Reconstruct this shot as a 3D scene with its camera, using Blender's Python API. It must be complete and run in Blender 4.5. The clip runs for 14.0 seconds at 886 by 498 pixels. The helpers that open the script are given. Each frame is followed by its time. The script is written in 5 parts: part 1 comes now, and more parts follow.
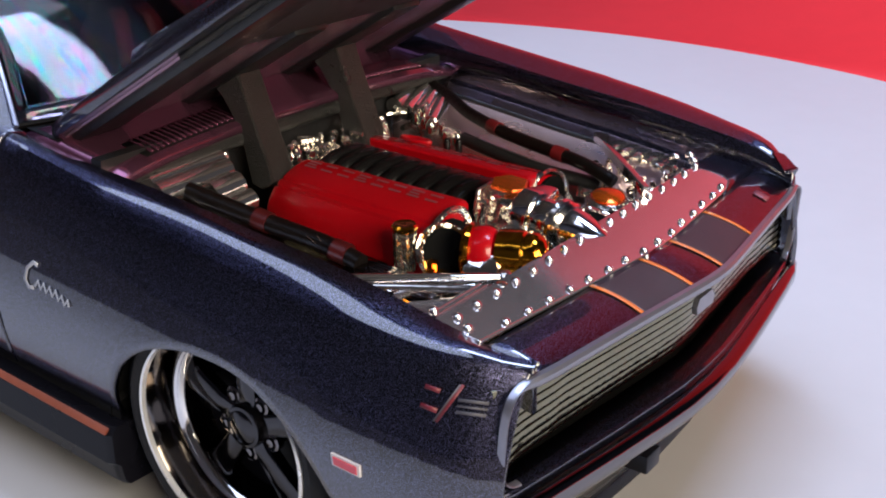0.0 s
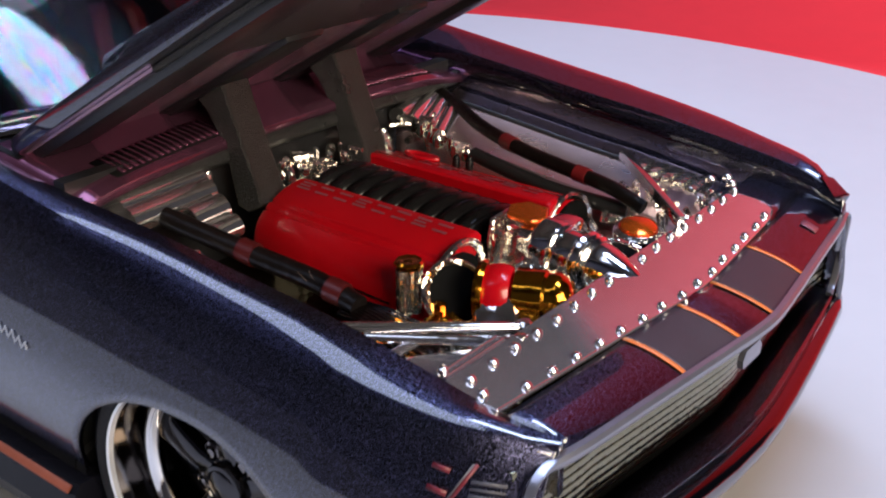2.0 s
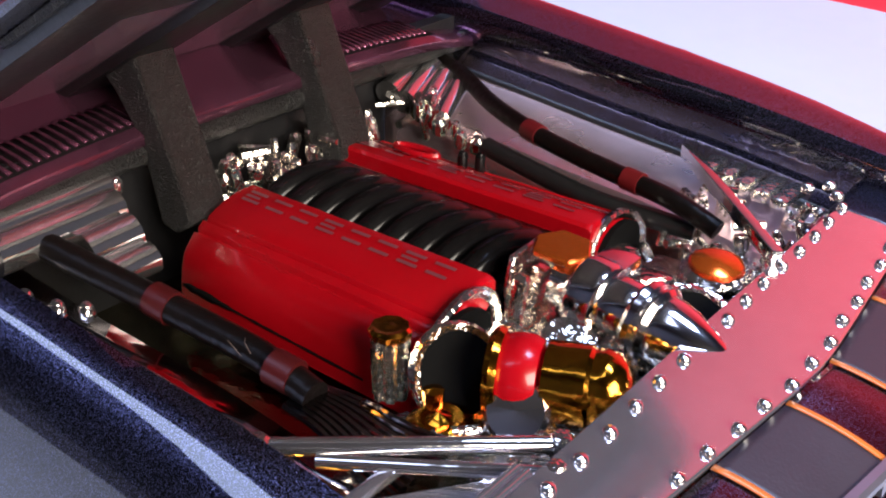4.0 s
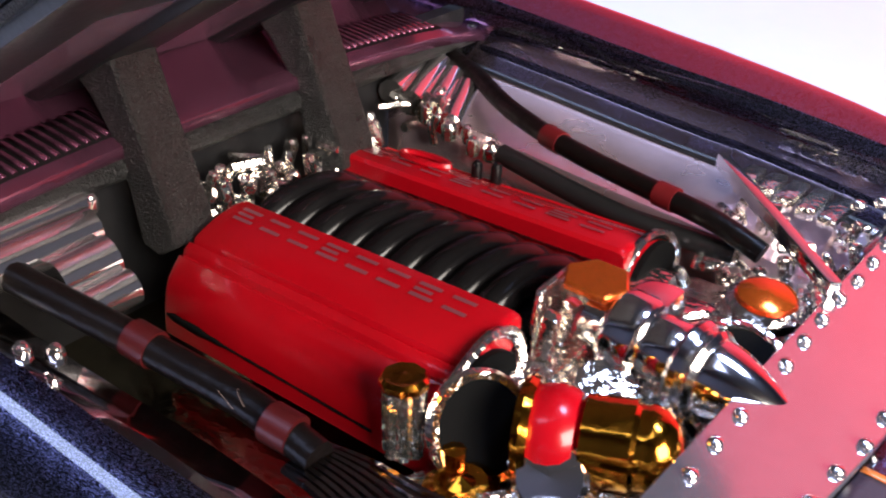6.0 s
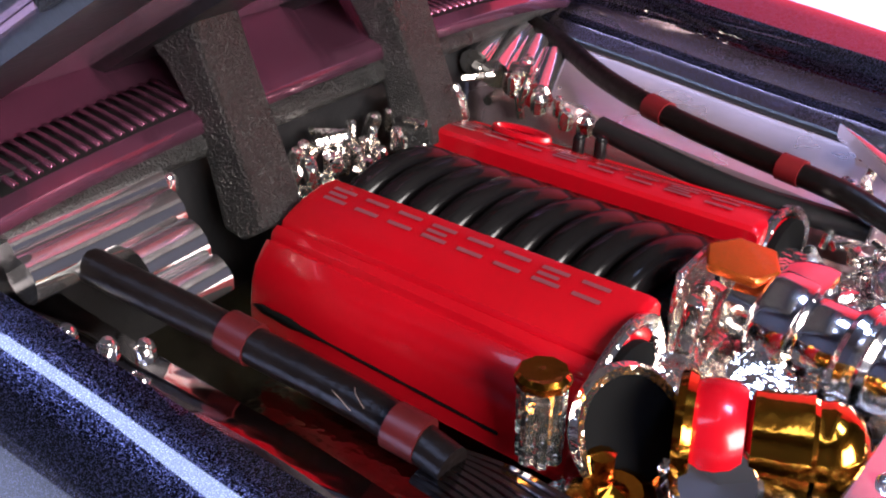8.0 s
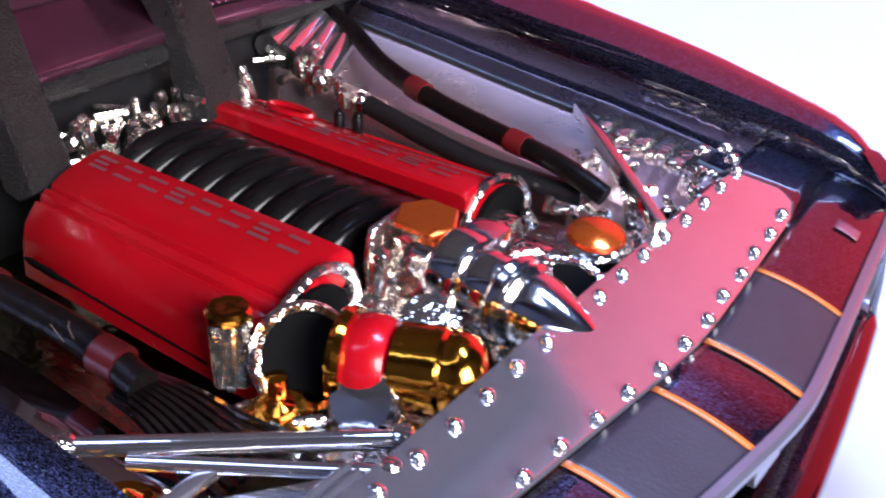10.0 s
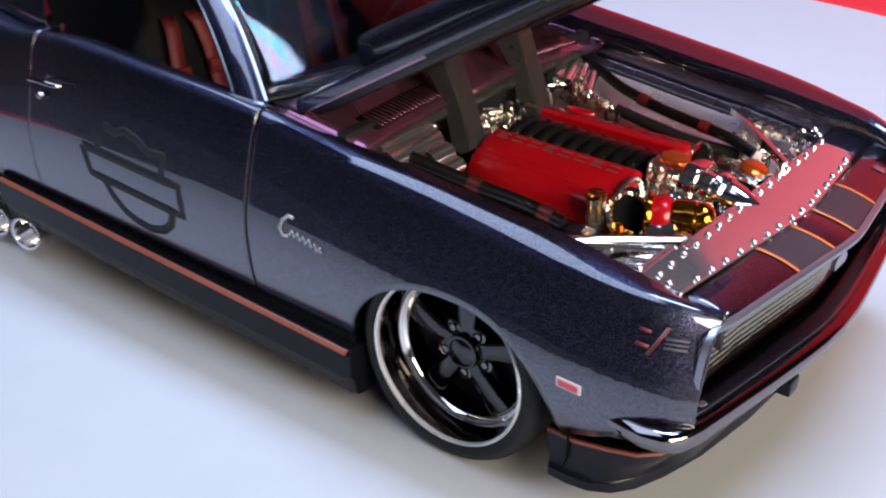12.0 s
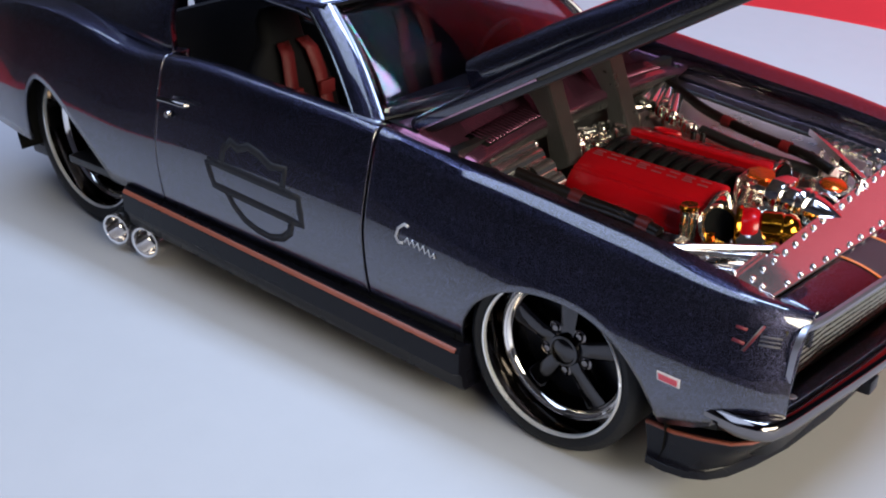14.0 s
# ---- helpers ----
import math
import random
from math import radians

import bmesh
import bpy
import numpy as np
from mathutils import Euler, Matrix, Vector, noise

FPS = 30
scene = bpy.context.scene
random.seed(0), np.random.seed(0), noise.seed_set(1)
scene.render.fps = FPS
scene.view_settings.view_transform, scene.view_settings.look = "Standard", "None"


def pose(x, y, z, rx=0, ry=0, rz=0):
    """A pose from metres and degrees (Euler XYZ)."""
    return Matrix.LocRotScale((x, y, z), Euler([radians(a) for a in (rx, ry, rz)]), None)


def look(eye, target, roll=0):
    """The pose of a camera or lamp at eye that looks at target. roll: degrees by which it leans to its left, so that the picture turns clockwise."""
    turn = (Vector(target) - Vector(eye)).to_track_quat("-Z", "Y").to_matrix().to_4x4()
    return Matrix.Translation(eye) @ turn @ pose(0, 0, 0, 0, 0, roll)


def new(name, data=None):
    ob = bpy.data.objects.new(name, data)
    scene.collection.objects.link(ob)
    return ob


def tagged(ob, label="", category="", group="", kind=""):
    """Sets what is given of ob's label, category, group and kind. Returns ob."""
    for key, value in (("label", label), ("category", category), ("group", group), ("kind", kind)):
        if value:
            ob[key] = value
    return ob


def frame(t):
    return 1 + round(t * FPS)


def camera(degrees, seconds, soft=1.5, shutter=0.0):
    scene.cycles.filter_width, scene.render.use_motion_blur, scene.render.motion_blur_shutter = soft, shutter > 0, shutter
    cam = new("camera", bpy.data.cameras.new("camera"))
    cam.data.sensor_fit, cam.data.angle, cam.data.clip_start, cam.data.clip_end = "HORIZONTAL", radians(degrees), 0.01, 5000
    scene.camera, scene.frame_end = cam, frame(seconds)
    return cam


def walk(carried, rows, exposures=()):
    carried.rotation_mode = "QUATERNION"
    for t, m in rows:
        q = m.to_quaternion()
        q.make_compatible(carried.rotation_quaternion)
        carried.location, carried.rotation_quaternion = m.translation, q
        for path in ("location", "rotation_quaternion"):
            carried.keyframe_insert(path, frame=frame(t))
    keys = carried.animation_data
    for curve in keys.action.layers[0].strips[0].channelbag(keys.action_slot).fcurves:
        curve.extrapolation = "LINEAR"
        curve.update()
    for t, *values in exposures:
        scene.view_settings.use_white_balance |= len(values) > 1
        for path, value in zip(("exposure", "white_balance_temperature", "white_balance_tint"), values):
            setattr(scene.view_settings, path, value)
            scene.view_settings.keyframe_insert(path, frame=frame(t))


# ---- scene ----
S = 1 / 24  # the model's scale: all lengths below are those of the full-size car, in metres
cam = camera(42.3, 14.0, 2.0, 0.4)
PATH = [
    (0, (1.908, -2.45, 1.877), (0.803, -0.974, 1.101), -0.3),
    (0.5, (1.903, -2.437, 1.875), (0.8, -0.961, 1.096), -0.3),
    (1, (1.873, -2.428, 1.879), (0.768, -0.953, 1.102), -0.2),
    (1.5, (1.799, -2.381, 1.888), (0.695, -0.907, 1.108), 0.1),
    (2, (1.668, -2.165, 1.847), (0.568, -0.696, 1.05), 0.3),
    (2.5, (1.523, -1.946, 1.856), (0.434, -0.483, 1.036), 0.9),
    (3, (1.382, -1.773, 1.779), (0.295, -0.318, 0.941), 1.1),
    (3.2, (1.341, -1.703, 1.757), (0.251, -0.26, 0.903), 1.1),
    (5.3, (1.067, -1.361, 1.644), (0.005, 0.061, 0.722), 1.1),
    (5.5, (1.066, -1.348, 1.643), (0.01, 0.075, 0.716), 1.3),
    (6, (1.014, -1.349, 1.667), (-0.04, 0.074, 0.737), 1.3),
    (6.5, (0.871, -1.327, 1.574), (-0.197, 0.079, 0.635), 0.7),
    (7, (0.81, -1.317, 1.567), (-0.269, 0.069, 0.611), 0.1),
    (7.2, (0.794, -1.329, 1.564), (-0.288, 0.066, 0.623), 0.2),
    (9.3, (0.898, -1.304, 1.627), (-0.121, 0.12, 0.66), 1.3),
    (9.5, (0.99, -1.31, 1.639), (-0.028, 0.114, 0.672), 1.3),
    (10, (1.236, -1.297, 1.664), (0.235, 0.136, 0.692), 1.5),
    (10.5, (1.318, -1.558, 1.738), (0.319, -0.109, 0.788), 1.6),
    (11, (1.43, -2.008, 1.947), (0.407, -0.583, 0.986), 0.9),
    (11.5, (1.705, -2.715, 2.046), (0.638, -1.307, 1.108), 0.4),
    (12, (1.832, -3.21, 2.289), (0.744, -1.806, 1.37), 0.4),
    (12.5, (1.869, -3.579, 2.431), (0.757, -2.187, 1.522), 0.3),
    (13, (1.874, -3.671, 2.403), (0.731, -2.285, 1.524), 0.2),
    (13.5, (1.877, -3.637, 2.359), (0.728, -2.253, 1.485), 0.1),
    (14, (1.863, -3.598, 2.385), (0.707, -2.225, 1.504), -0.1),
]
walk(cam, [(t, look(Vector(eye) * S, Vector(target) * S, roll)) for t, eye, target, roll in PATH],
     [(0, 0.50, 5480, 19), (1.5, 0.55, 5480, 19), (2.5, 0.58, 5380, 21), (3, 0.84, 5280, 22), (5.5, 1.10, 5120, 24), (7, 1.56, 4980, 26), (9.5, 1.72, 4720, 29), (10, 1.30, 4640, 28), (10.5, 0.94, 4870, 26), (11, 0.95, 5100, 21), (11.5, 0.94, 5200, 18), (12, 0.70, 5260, 17), (13, 0.56, 5300, 15), (14, 0.48, 5320, 14.5)])

# ---- world and lamps ----
world = bpy.data.worlds.new("room_light")
scene.world = world
world.use_nodes = True
world.node_tree.nodes["Background"].inputs[0].default_value = (0.80, 0.78, 1.0, 1)
world.node_tree.nodes["Background"].inputs[1].default_value = 0.06


def area(name, eye, target, size_x, size_y, watts, color):
    data = bpy.data.lights.new(name, "AREA")
    data.shape, data.size, data.size_y, data.energy, data.color = "RECTANGLE", size_x * S, size_y * S, watts, color
    ob = new(name, data)
    ob.matrix_world = look(Vector(eye) * S, Vector(target) * S)
    return ob


area("key_lamp", (13.5, -4.2, 7.0), (0.0, 0.0, 0.8), 10.0, 7.0, 4.3, (1.0, 0.82, 0.50))
area("panel_lamp", (0.4, 1.6, 10.0), (0.4, 4.3, 0), 7.0, 2.1, 1.12, (0.76, 0.88, 1.0))
# broad overhead fill, added to lift the ambient level; no known fixture
area("ceiling_lamp", (-12.0, -5.0, 40.0), (-1.0, 1.0, 0), 40, 36, 14.0, (0.84, 0.91, 1.0))
scene.view_settings.exposure = 0.0


# ---- materials ----
def material(name, color, rough=0.5, metal=0.0, coat=0.0, coat_rough=0.03, spread=0.12, grain=40.0, bump=0.0, bump_scale=300.0, spec=0.5):
    """A surface whose colour varies at two scales; grain and bump_scale count per metre of the full-size car."""
    mat = bpy.data.materials.new(name)
    mat.use_nodes = True
    nt = mat.node_tree
    p = nt.nodes["Principled BSDF"]
    at = nt.nodes.new("ShaderNodeTexCoord")
    n1, n2 = nt.nodes.new("ShaderNodeTexNoise"), nt.nodes.new("ShaderNodeTexNoise")
    n1.inputs["Scale"].default_value, n2.inputs["Scale"].default_value = grain / S, grain * 0.12 / S
    n1.inputs["Detail"].default_value, n2.inputs["Detail"].default_value = 4, 3
    for n in (n1, n2):
        nt.links.new(at.outputs["Object"], n.inputs["Vector"])
    add = nt.nodes.new("ShaderNodeMath")
    add.operation = "ADD"
    nt.links.new(n1.outputs["Fac"], add.inputs[0])
    nt.links.new(n2.outputs["Fac"], add.inputs[1])
    ramp = nt.nodes.new("ShaderNodeMapRange")
    ramp.inputs["From Min"].default_value, ramp.inputs["From Max"].default_value = 0.6, 1.4
    ramp.inputs["To Min"].default_value, ramp.inputs["To Max"].default_value = 1 - spread, 1 + spread
    nt.links.new(add.outputs[0], ramp.inputs["Value"])
    mul = nt.nodes.new("ShaderNodeVectorMath")
    mul.operation = "SCALE"
    mul.inputs[0].default_value = color
    nt.links.new(ramp.outputs["Result"], mul.inputs["Scale"])
    nt.links.new(mul.outputs["Vector"], p.inputs["Base Color"])
    wear = nt.nodes.new("ShaderNodeMapRange")
    wear.inputs["To Min"].default_value, wear.inputs["To Max"].default_value = max(rough * 0.75, 0.0), min(rough * 1.25 + 0.01, 1)
    nt.links.new(n2.outputs["Fac"], wear.inputs["Value"])
    nt.links.new(wear.outputs["Result"], p.inputs["Roughness"])
    p.inputs["Metallic"].default_value = metal
    p.inputs["Coat Weight"].default_value, p.inputs["Coat Roughness"].default_value = coat, coat_rough
    p.inputs["Specular IOR Level"].default_value = spec
    if bump:
        n3, b = nt.nodes.new("ShaderNodeTexNoise"), nt.nodes.new("ShaderNodeBump")
        n3.inputs["Scale"].default_value, n3.inputs["Detail"].default_value = bump_scale / S, 3
        b.inputs["Strength"].default_value, b.inputs["Distance"].default_value = bump, 0.01 * S
        nt.links.new(at.outputs["Object"], n3.inputs["Vector"])
        nt.links.new(n3.outputs["Fac"], b.inputs["Height"])
        nt.links.new(b.outputs["Normal"], p.inputs["Normal"])
    return mat


def flake_paint(name, dark, light, flake):
    """Dark metallic paint: fine glittering flakes under a clear coat."""
    mat = material(name, dark, 0.34, 1.0, 1.0, 0.04, 0.25, 30)
    mat.node_tree.nodes["Principled BSDF"].inputs["Coat IOR"].default_value = 1.95
    nt = mat.node_tree
    p = nt.nodes["Principled BSDF"]
    at = nt.nodes.new("ShaderNodeTexCoord")
    v = nt.nodes.new("ShaderNodeTexVoronoi")
    v.inputs["Scale"].default_value = flake / S
    nt.links.new(at.outputs["Object"], v.inputs["Vector"])
    pick = nt.nodes.new("ShaderNodeMapRange")
    pick.inputs["From Min"].default_value, pick.inputs["From Max"].default_value = 0.74, 1.0
    sep = nt.nodes.new("ShaderNodeSeparateColor")
    nt.links.new(v.outputs["Color"], sep.inputs["Color"])
    nt.links.new(sep.outputs["Red"], pick.inputs["Value"])
    mix = nt.nodes.new("ShaderNodeMix")
    mix.data_type = "RGBA"
    mix.inputs["A"].default_value, mix.inputs["B"].default_value = (*dark, 1), (*light, 1)
    nt.links.new(pick.outputs["Result"], mix.inputs["Factor"])
    nt.links.new(mix.outputs["Result"], p.inputs["Base Color"])
    # each flake lies at a slant of its own; the clear coat above stays smooth
    centre, lean, add = (nt.nodes.new("ShaderNodeVectorMath") for k in range(3))
    centre.operation, lean.operation, add.operation = "SUBTRACT", "SCALE", "ADD"
    centre.inputs[1].default_value = (0.5, 0.5, 0.5)
    lean.inputs["Scale"].default_value = 0.36
    nt.links.new(v.outputs["Color"], centre.inputs[0])
    nt.links.new(centre.outputs["Vector"], lean.inputs[0])
    nt.links.new(at.outputs["Normal"], add.inputs[0])
    nt.links.new(lean.outputs["Vector"], add.inputs[1])
    unit = nt.nodes.new("ShaderNodeVectorMath")
    unit.operation = "NORMALIZE"
    nt.links.new(add.outputs["Vector"], unit.inputs[0])
    nt.links.new(unit.outputs["Vector"], p.inputs["Normal"])
    return mat


PAINT = flake_paint("dark_purple_flake_paint", (0.0025, 0.0022, 0.005), (0.25, 0.25, 0.46), 1250)
MATT_STRIPE = material("matt_black_stripe", (0.026, 0.022, 0.027), 0.45, coat=0.15, coat_rough=0.3, bump=0.1, bump_scale=200)
ORANGE_LINE = material("orange_pinstripe", (0.60, 0.15, 0.010), 0.4, coat=0.3)
COPPER_LINE = material("copper_pinstripe", (0.27, 0.075, 0.04), 0.4, coat=0.3)
CHROME = material("bright_chrome", (0.88, 0.86, 0.86), 0.06, 0.97, spread=0.05, bump=0.10, bump_scale=14)
CAST_CHROME = material("lumpy_chrome", (0.90, 0.86, 0.80), 0.07, 0.98, spread=0.06, bump=0.7, bump_scale=42)
PLATE = material("hazed_polished_plate", (0.88, 0.84, 0.87), 0.11, 0.93, spread=0.05, bump=0.03, bump_scale=8)
SMOKED = material("smoked_chrome", (0.22, 0.20, 0.20), 0.10, 1.0, spread=0.1, bump=0.08, bump_scale=12)
DISH = material("dark_smoked_chrome", (0.16, 0.14, 0.125), 0.08, 1.0, spread=0.1, bump=0.06, bump_scale=12)
BAR_CHROME = material("dull_chrome", (0.26, 0.235, 0.15), 0.13, 1.0, spread=0.15, bump=0.22, bump_scale=30)
WAVY_CHROME = material("wavy_pressed_chrome", (0.86, 0.83, 0.84), 0.07, 1.0, spread=0.06, bump=0.55, bump_scale=4.5)
MIRROR = material("smooth_mirror_chrome", (0.88, 0.86, 0.86), 0.12, 1.0, spread=0.04, bump=0.015, bump_scale=10)
GUNMETAL = material("black_gunmetal", (0.075, 0.072, 0.075), 0.12, 1.0, spread=0.1, bump=0.04, bump_scale=12)
SILVER = material("satin_silver", (0.27, 0.27, 0.32), 0.3, 0.8, spread=0.08)
TRIM = material("dark_plated_trim", (0.005, 0.005, 0.008), 0.28, 0.0, spread=0.2, spec=0.22)
RED = material("red_enamel", (0.42, 0.0015, 0.004), 0.25, coat=0.4, coat_rough=0.05, spread=0.08, grain=12, bump=0.03, bump_scale=20, spec=0.3)
RED_SOFT = material("red_plastic", (0.14, 0.008, 0.009), 0.4, spread=0.15)
GOLD = material("amber_plating", (0.74, 0.31, 0.014), 0.12, 1.0, spread=0.1, bump=0.25, bump_scale=20)
ORANGE = material("orange_plated_cap", (0.88, 0.17, 0.010), 0.18, 0.8, coat=0.4, spread=0.1)
BLACK_ROUGH = material("grained_black_casting", (0.011, 0.011, 0.0105), 0.30, spread=0.4, grain=160, bump=1.0, bump_scale=240, spec=0.6)
BLACK = material("black_plastic", (0.012, 0.012, 0.013), 0.35, spread=0.2, bump=0.1, bump_scale=60)
BLACK_GLOSS = material("gloss_black_plastic", (0.006, 0.0055, 0.006), 0.17, spread=0.2, spec=0.30)
RUBBER = material("tyre_rubber", (0.012, 0.012, 0.014), 0.6, spread=0.15, bump=0.2, bump_scale=90, spec=0.25)
# near-black colour does the work of shade inside openings
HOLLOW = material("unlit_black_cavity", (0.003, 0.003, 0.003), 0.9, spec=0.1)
BADGE_RED = material("dark_red_print", (0.13, 0.008, 0.015), 0.4)
BADGE_GREY = material("grey_outline_print", (0.075, 0.07, 0.08), 0.4)
WHITE = material("silver_print", (0.55, 0.55, 0.58), 0.35, 0.5)
LIP = material("polished_lip", (0.85, 0.85, 0.87), 0.25, 0.6, spread=0.05)
BUMPER = material("dark_chrome", (0.21, 0.195, 0.195), 0.07, 1.0, spread=0.06, bump=0.04, bump_scale=10)
GREY_PRINT = material("grey_print", (0.20, 0.055, 0.07), 0.4)
DARK_PRINT = material("dark_grey_print", (0.012, 0.012, 0.016), 0.55, spec=0.3)
MARK_WHITE = material("white_print", (0.62, 0.60, 0.64), 0.4)
LENS_RED = material("red_marker_lens", (0.55, 0.05, 0.08), 0.3, coat=0.5)
BELT_RED = material("red_harness_webbing", (0.10, 0.003, 0.003), 0.6, bump=0.3, bump_scale=80)
HOOD_LINING = material("polished_purple_lining", (0.54, 0.34, 0.44), 0.22, 0.75, spread=0.1, bump=0.10, bump_scale=9)
# pink in this base colour stands in for the red card's reflection
PINK_REFLECT_PLATE = material("satin_bright_plate", (0.95, 0.74, 0.80), 0.28, 0.84, spread=0.05, bump=0.04, bump_scale=9)
# purple base puts the reflected pink into the cowl's dark body paint
COWL_REFLECT = material("gloss_purple_cowl", (0.27, 0.10, 0.175), 0.20, 0.85, coat=0.5, spread=0.2, bump=0.06, bump_scale=9)
SEAT_BLACK = material("black_seat_plastic", (0.004, 0.004, 0.005), 0.7, spec=0.12)
DISC_WHITE = material("white_board", (0.45, 0.45, 0.47), 0.55, spread=0.025, grain=6, bump=0.03, bump_scale=40)
CLOTH_RED = material("red_card", (0.62, 0.014, 0.020), 0.7, spread=0.05, grain=5, bump=0.05, bump_scale=40)
WALL_GREY = material("dim_grey_wall", (0.13, 0.125, 0.14), 0.8, spread=0.08, grain=0.6)


def glass(name, tint, film=0.0):
    mat = material(name, tint, 0.05, spread=0.02, bump=0.03 if film else 0.0, bump_scale=9)
    p = mat.node_tree.nodes["Principled BSDF"]
    p.inputs["Transmission Weight"].default_value = 1.0
    p.inputs["IOR"].default_value = 1.5
    p.inputs["Thin Film Thickness"].default_value, p.inputs["Thin Film IOR"].default_value = film, 1.8
    return mat


GLASS = glass("smoke_tinted_screen", (0.30, 0.26, 0.32), 900.0)
# its plating varies in thickness along drawn streaks, so that lamps show in rainbow bands
gloss = GLASS.node_tree.nodes["Principled BSDF"]
gloss.inputs["Thin Film IOR"].default_value = 1.36
at, streak, wave, film = (GLASS.node_tree.nodes.new(kind) for kind in ("ShaderNodeTexCoord", "ShaderNodeMapping", "ShaderNodeTexNoise", "ShaderNodeMapRange"))
streak.inputs["Scale"].default_value = (0.10, 1.5, 0.06)
wave.inputs["Scale"].default_value, wave.inputs["Detail"].default_value = 20 / S, 4
film.inputs["From Min"].default_value, film.inputs["From Max"].default_value = 0.3, 0.7
film.inputs["To Min"].default_value, film.inputs["To Max"].default_value = 200.0, 1200.0
GLASS.node_tree.links.new(at.outputs["Object"], streak.inputs["Vector"])
GLASS.node_tree.links.new(streak.outputs["Vector"], wave.inputs["Vector"])
GLASS.node_tree.links.new(wave.outputs["Fac"], film.inputs["Value"])
GLASS.node_tree.links.new(film.outputs["Result"], gloss.inputs["Thin Film Thickness"])


# ---- building blocks ----
def thing(name, label, category, kind="", group=""):
    return tagged(new(name), label, category, group, kind)


def link_mesh(name, bm, mat, parent, label="", smooth=True, solid=0.0, bevel=0.0):
    me = bpy.data.meshes.new(name)
    for v in bm.verts:
        v.co *= S
    for f in bm.faces:
        f.smooth = smooth
    bm.to_mesh(me)
    bm.free()
    me.materials.append(mat)
    ob = new(name, me)
    ob.parent = parent
    if label:
        ob["label"] = label
    if solid:
        m = ob.modifiers.new("thickness", "SOLIDIFY")
        m.thickness, m.offset = solid * S, -1
    if bevel:
        m = ob.modifiers.new("rounding", "BEVEL")
        m.width, m.segments, m.limit_method, m.angle_limit = bevel * S, 2, "ANGLE", radians(40)
    if smooth:
        me.set_sharp_from_angle(angle=radians(38))
    return ob


def part(name, bm, mat, parent, label="", **more):
    return link_mesh(name, bm, mat, parent, label, **more)


def loft(rows, out=None, closed=False, bm=None):
    """A skin over rows of points; out: a direction that its outside faces."""
    bm = bm or bmesh.new()
    grid = [[bm.verts.new(p) for p in row] for row in rows]
    made = []
    for a, b in zip(grid, grid[1:]):
        n = len(a)
        for i in range(n if closed else n - 1):
            j = (i + 1) % n
            quad = [a[i], a[j], b[j], b[i]]
            if len({tuple(round(c, 6) for c in v.co) for v in quad}) < 4:
                kept = []
                for v in quad:
                    if all((v.co - k.co).length > 1e-6 for k in kept):
                        kept.append(v)
                quad = kept
            if len(quad) > 2:
                made.append(bm.faces.new(quad))
    if out is not None:
        for f in made:
            f.normal_update()
        if sum(f.normal.dot(Vector(out)) * f.calc_area() for f in made) < 0:
            bmesh.ops.reverse_faces(bm, faces=made)
    return bm


def prism(outline, depth, m=None, bm=None):
    """A flat outline in x, y, thick in z by depth, at the matrix m."""
    bm = bm or bmesh.new()
    m = m or Matrix.Identity(4)
    low = [bm.verts.new(m @ Vector((x, y, 0))) for x, y in outline]
    top = [bm.verts.new(m @ Vector((x, y, depth))) for x, y in outline]
    faces = [bm.faces.new(low[::-1]), bm.faces.new(top)]
    n = len(outline)
    faces += [bm.faces.new((low[i], low[(i + 1) % n], top[(i + 1) % n], top[i])) for i in range(n)]
    bmesh.ops.recalc_face_normals(bm, faces=faces)
    return bm


def box(lo, hi, bevel=0.0, m=None, bm=None):
    bm = bm or bmesh.new()
    made = bmesh.ops.create_cube(bm, size=1)["verts"]
    for v in made:
        v.co = Vector([lo[i] + (v.co[i] + 0.5) * (hi[i] - lo[i]) for i in range(3)])
    if bevel:
        edges = list({e for v in made for e in v.link_edges})
        made = bmesh.ops.bevel(bm, geom=edges, offset=bevel, segments=2, affect="EDGES", profile=0.6)["verts"]
    if m is not None:
        for v in {v for v in bm.verts} if bevel else made:
            v.co = m @ v.co
    return bm


def lathe(profile, base, axis, n=24, bm=None):
    """Turned shape: rows of radius and height along axis from base."""
    axis = Vector(axis).normalized()
    turn = axis.to_track_quat("Z", "Y").to_matrix()
    rows = []
    for r, h in profile:
        rows.append([Vector(base) + turn @ Vector((r * math.cos(2 * math.pi * i / n), r * math.sin(2 * math.pi * i / n), h)) for i in range(n)])
    bm = bm or bmesh.new()
    start = len(bm.faces)
    loft(rows, None, True, bm)
    bm.faces.ensure_lookup_table()
    return bm


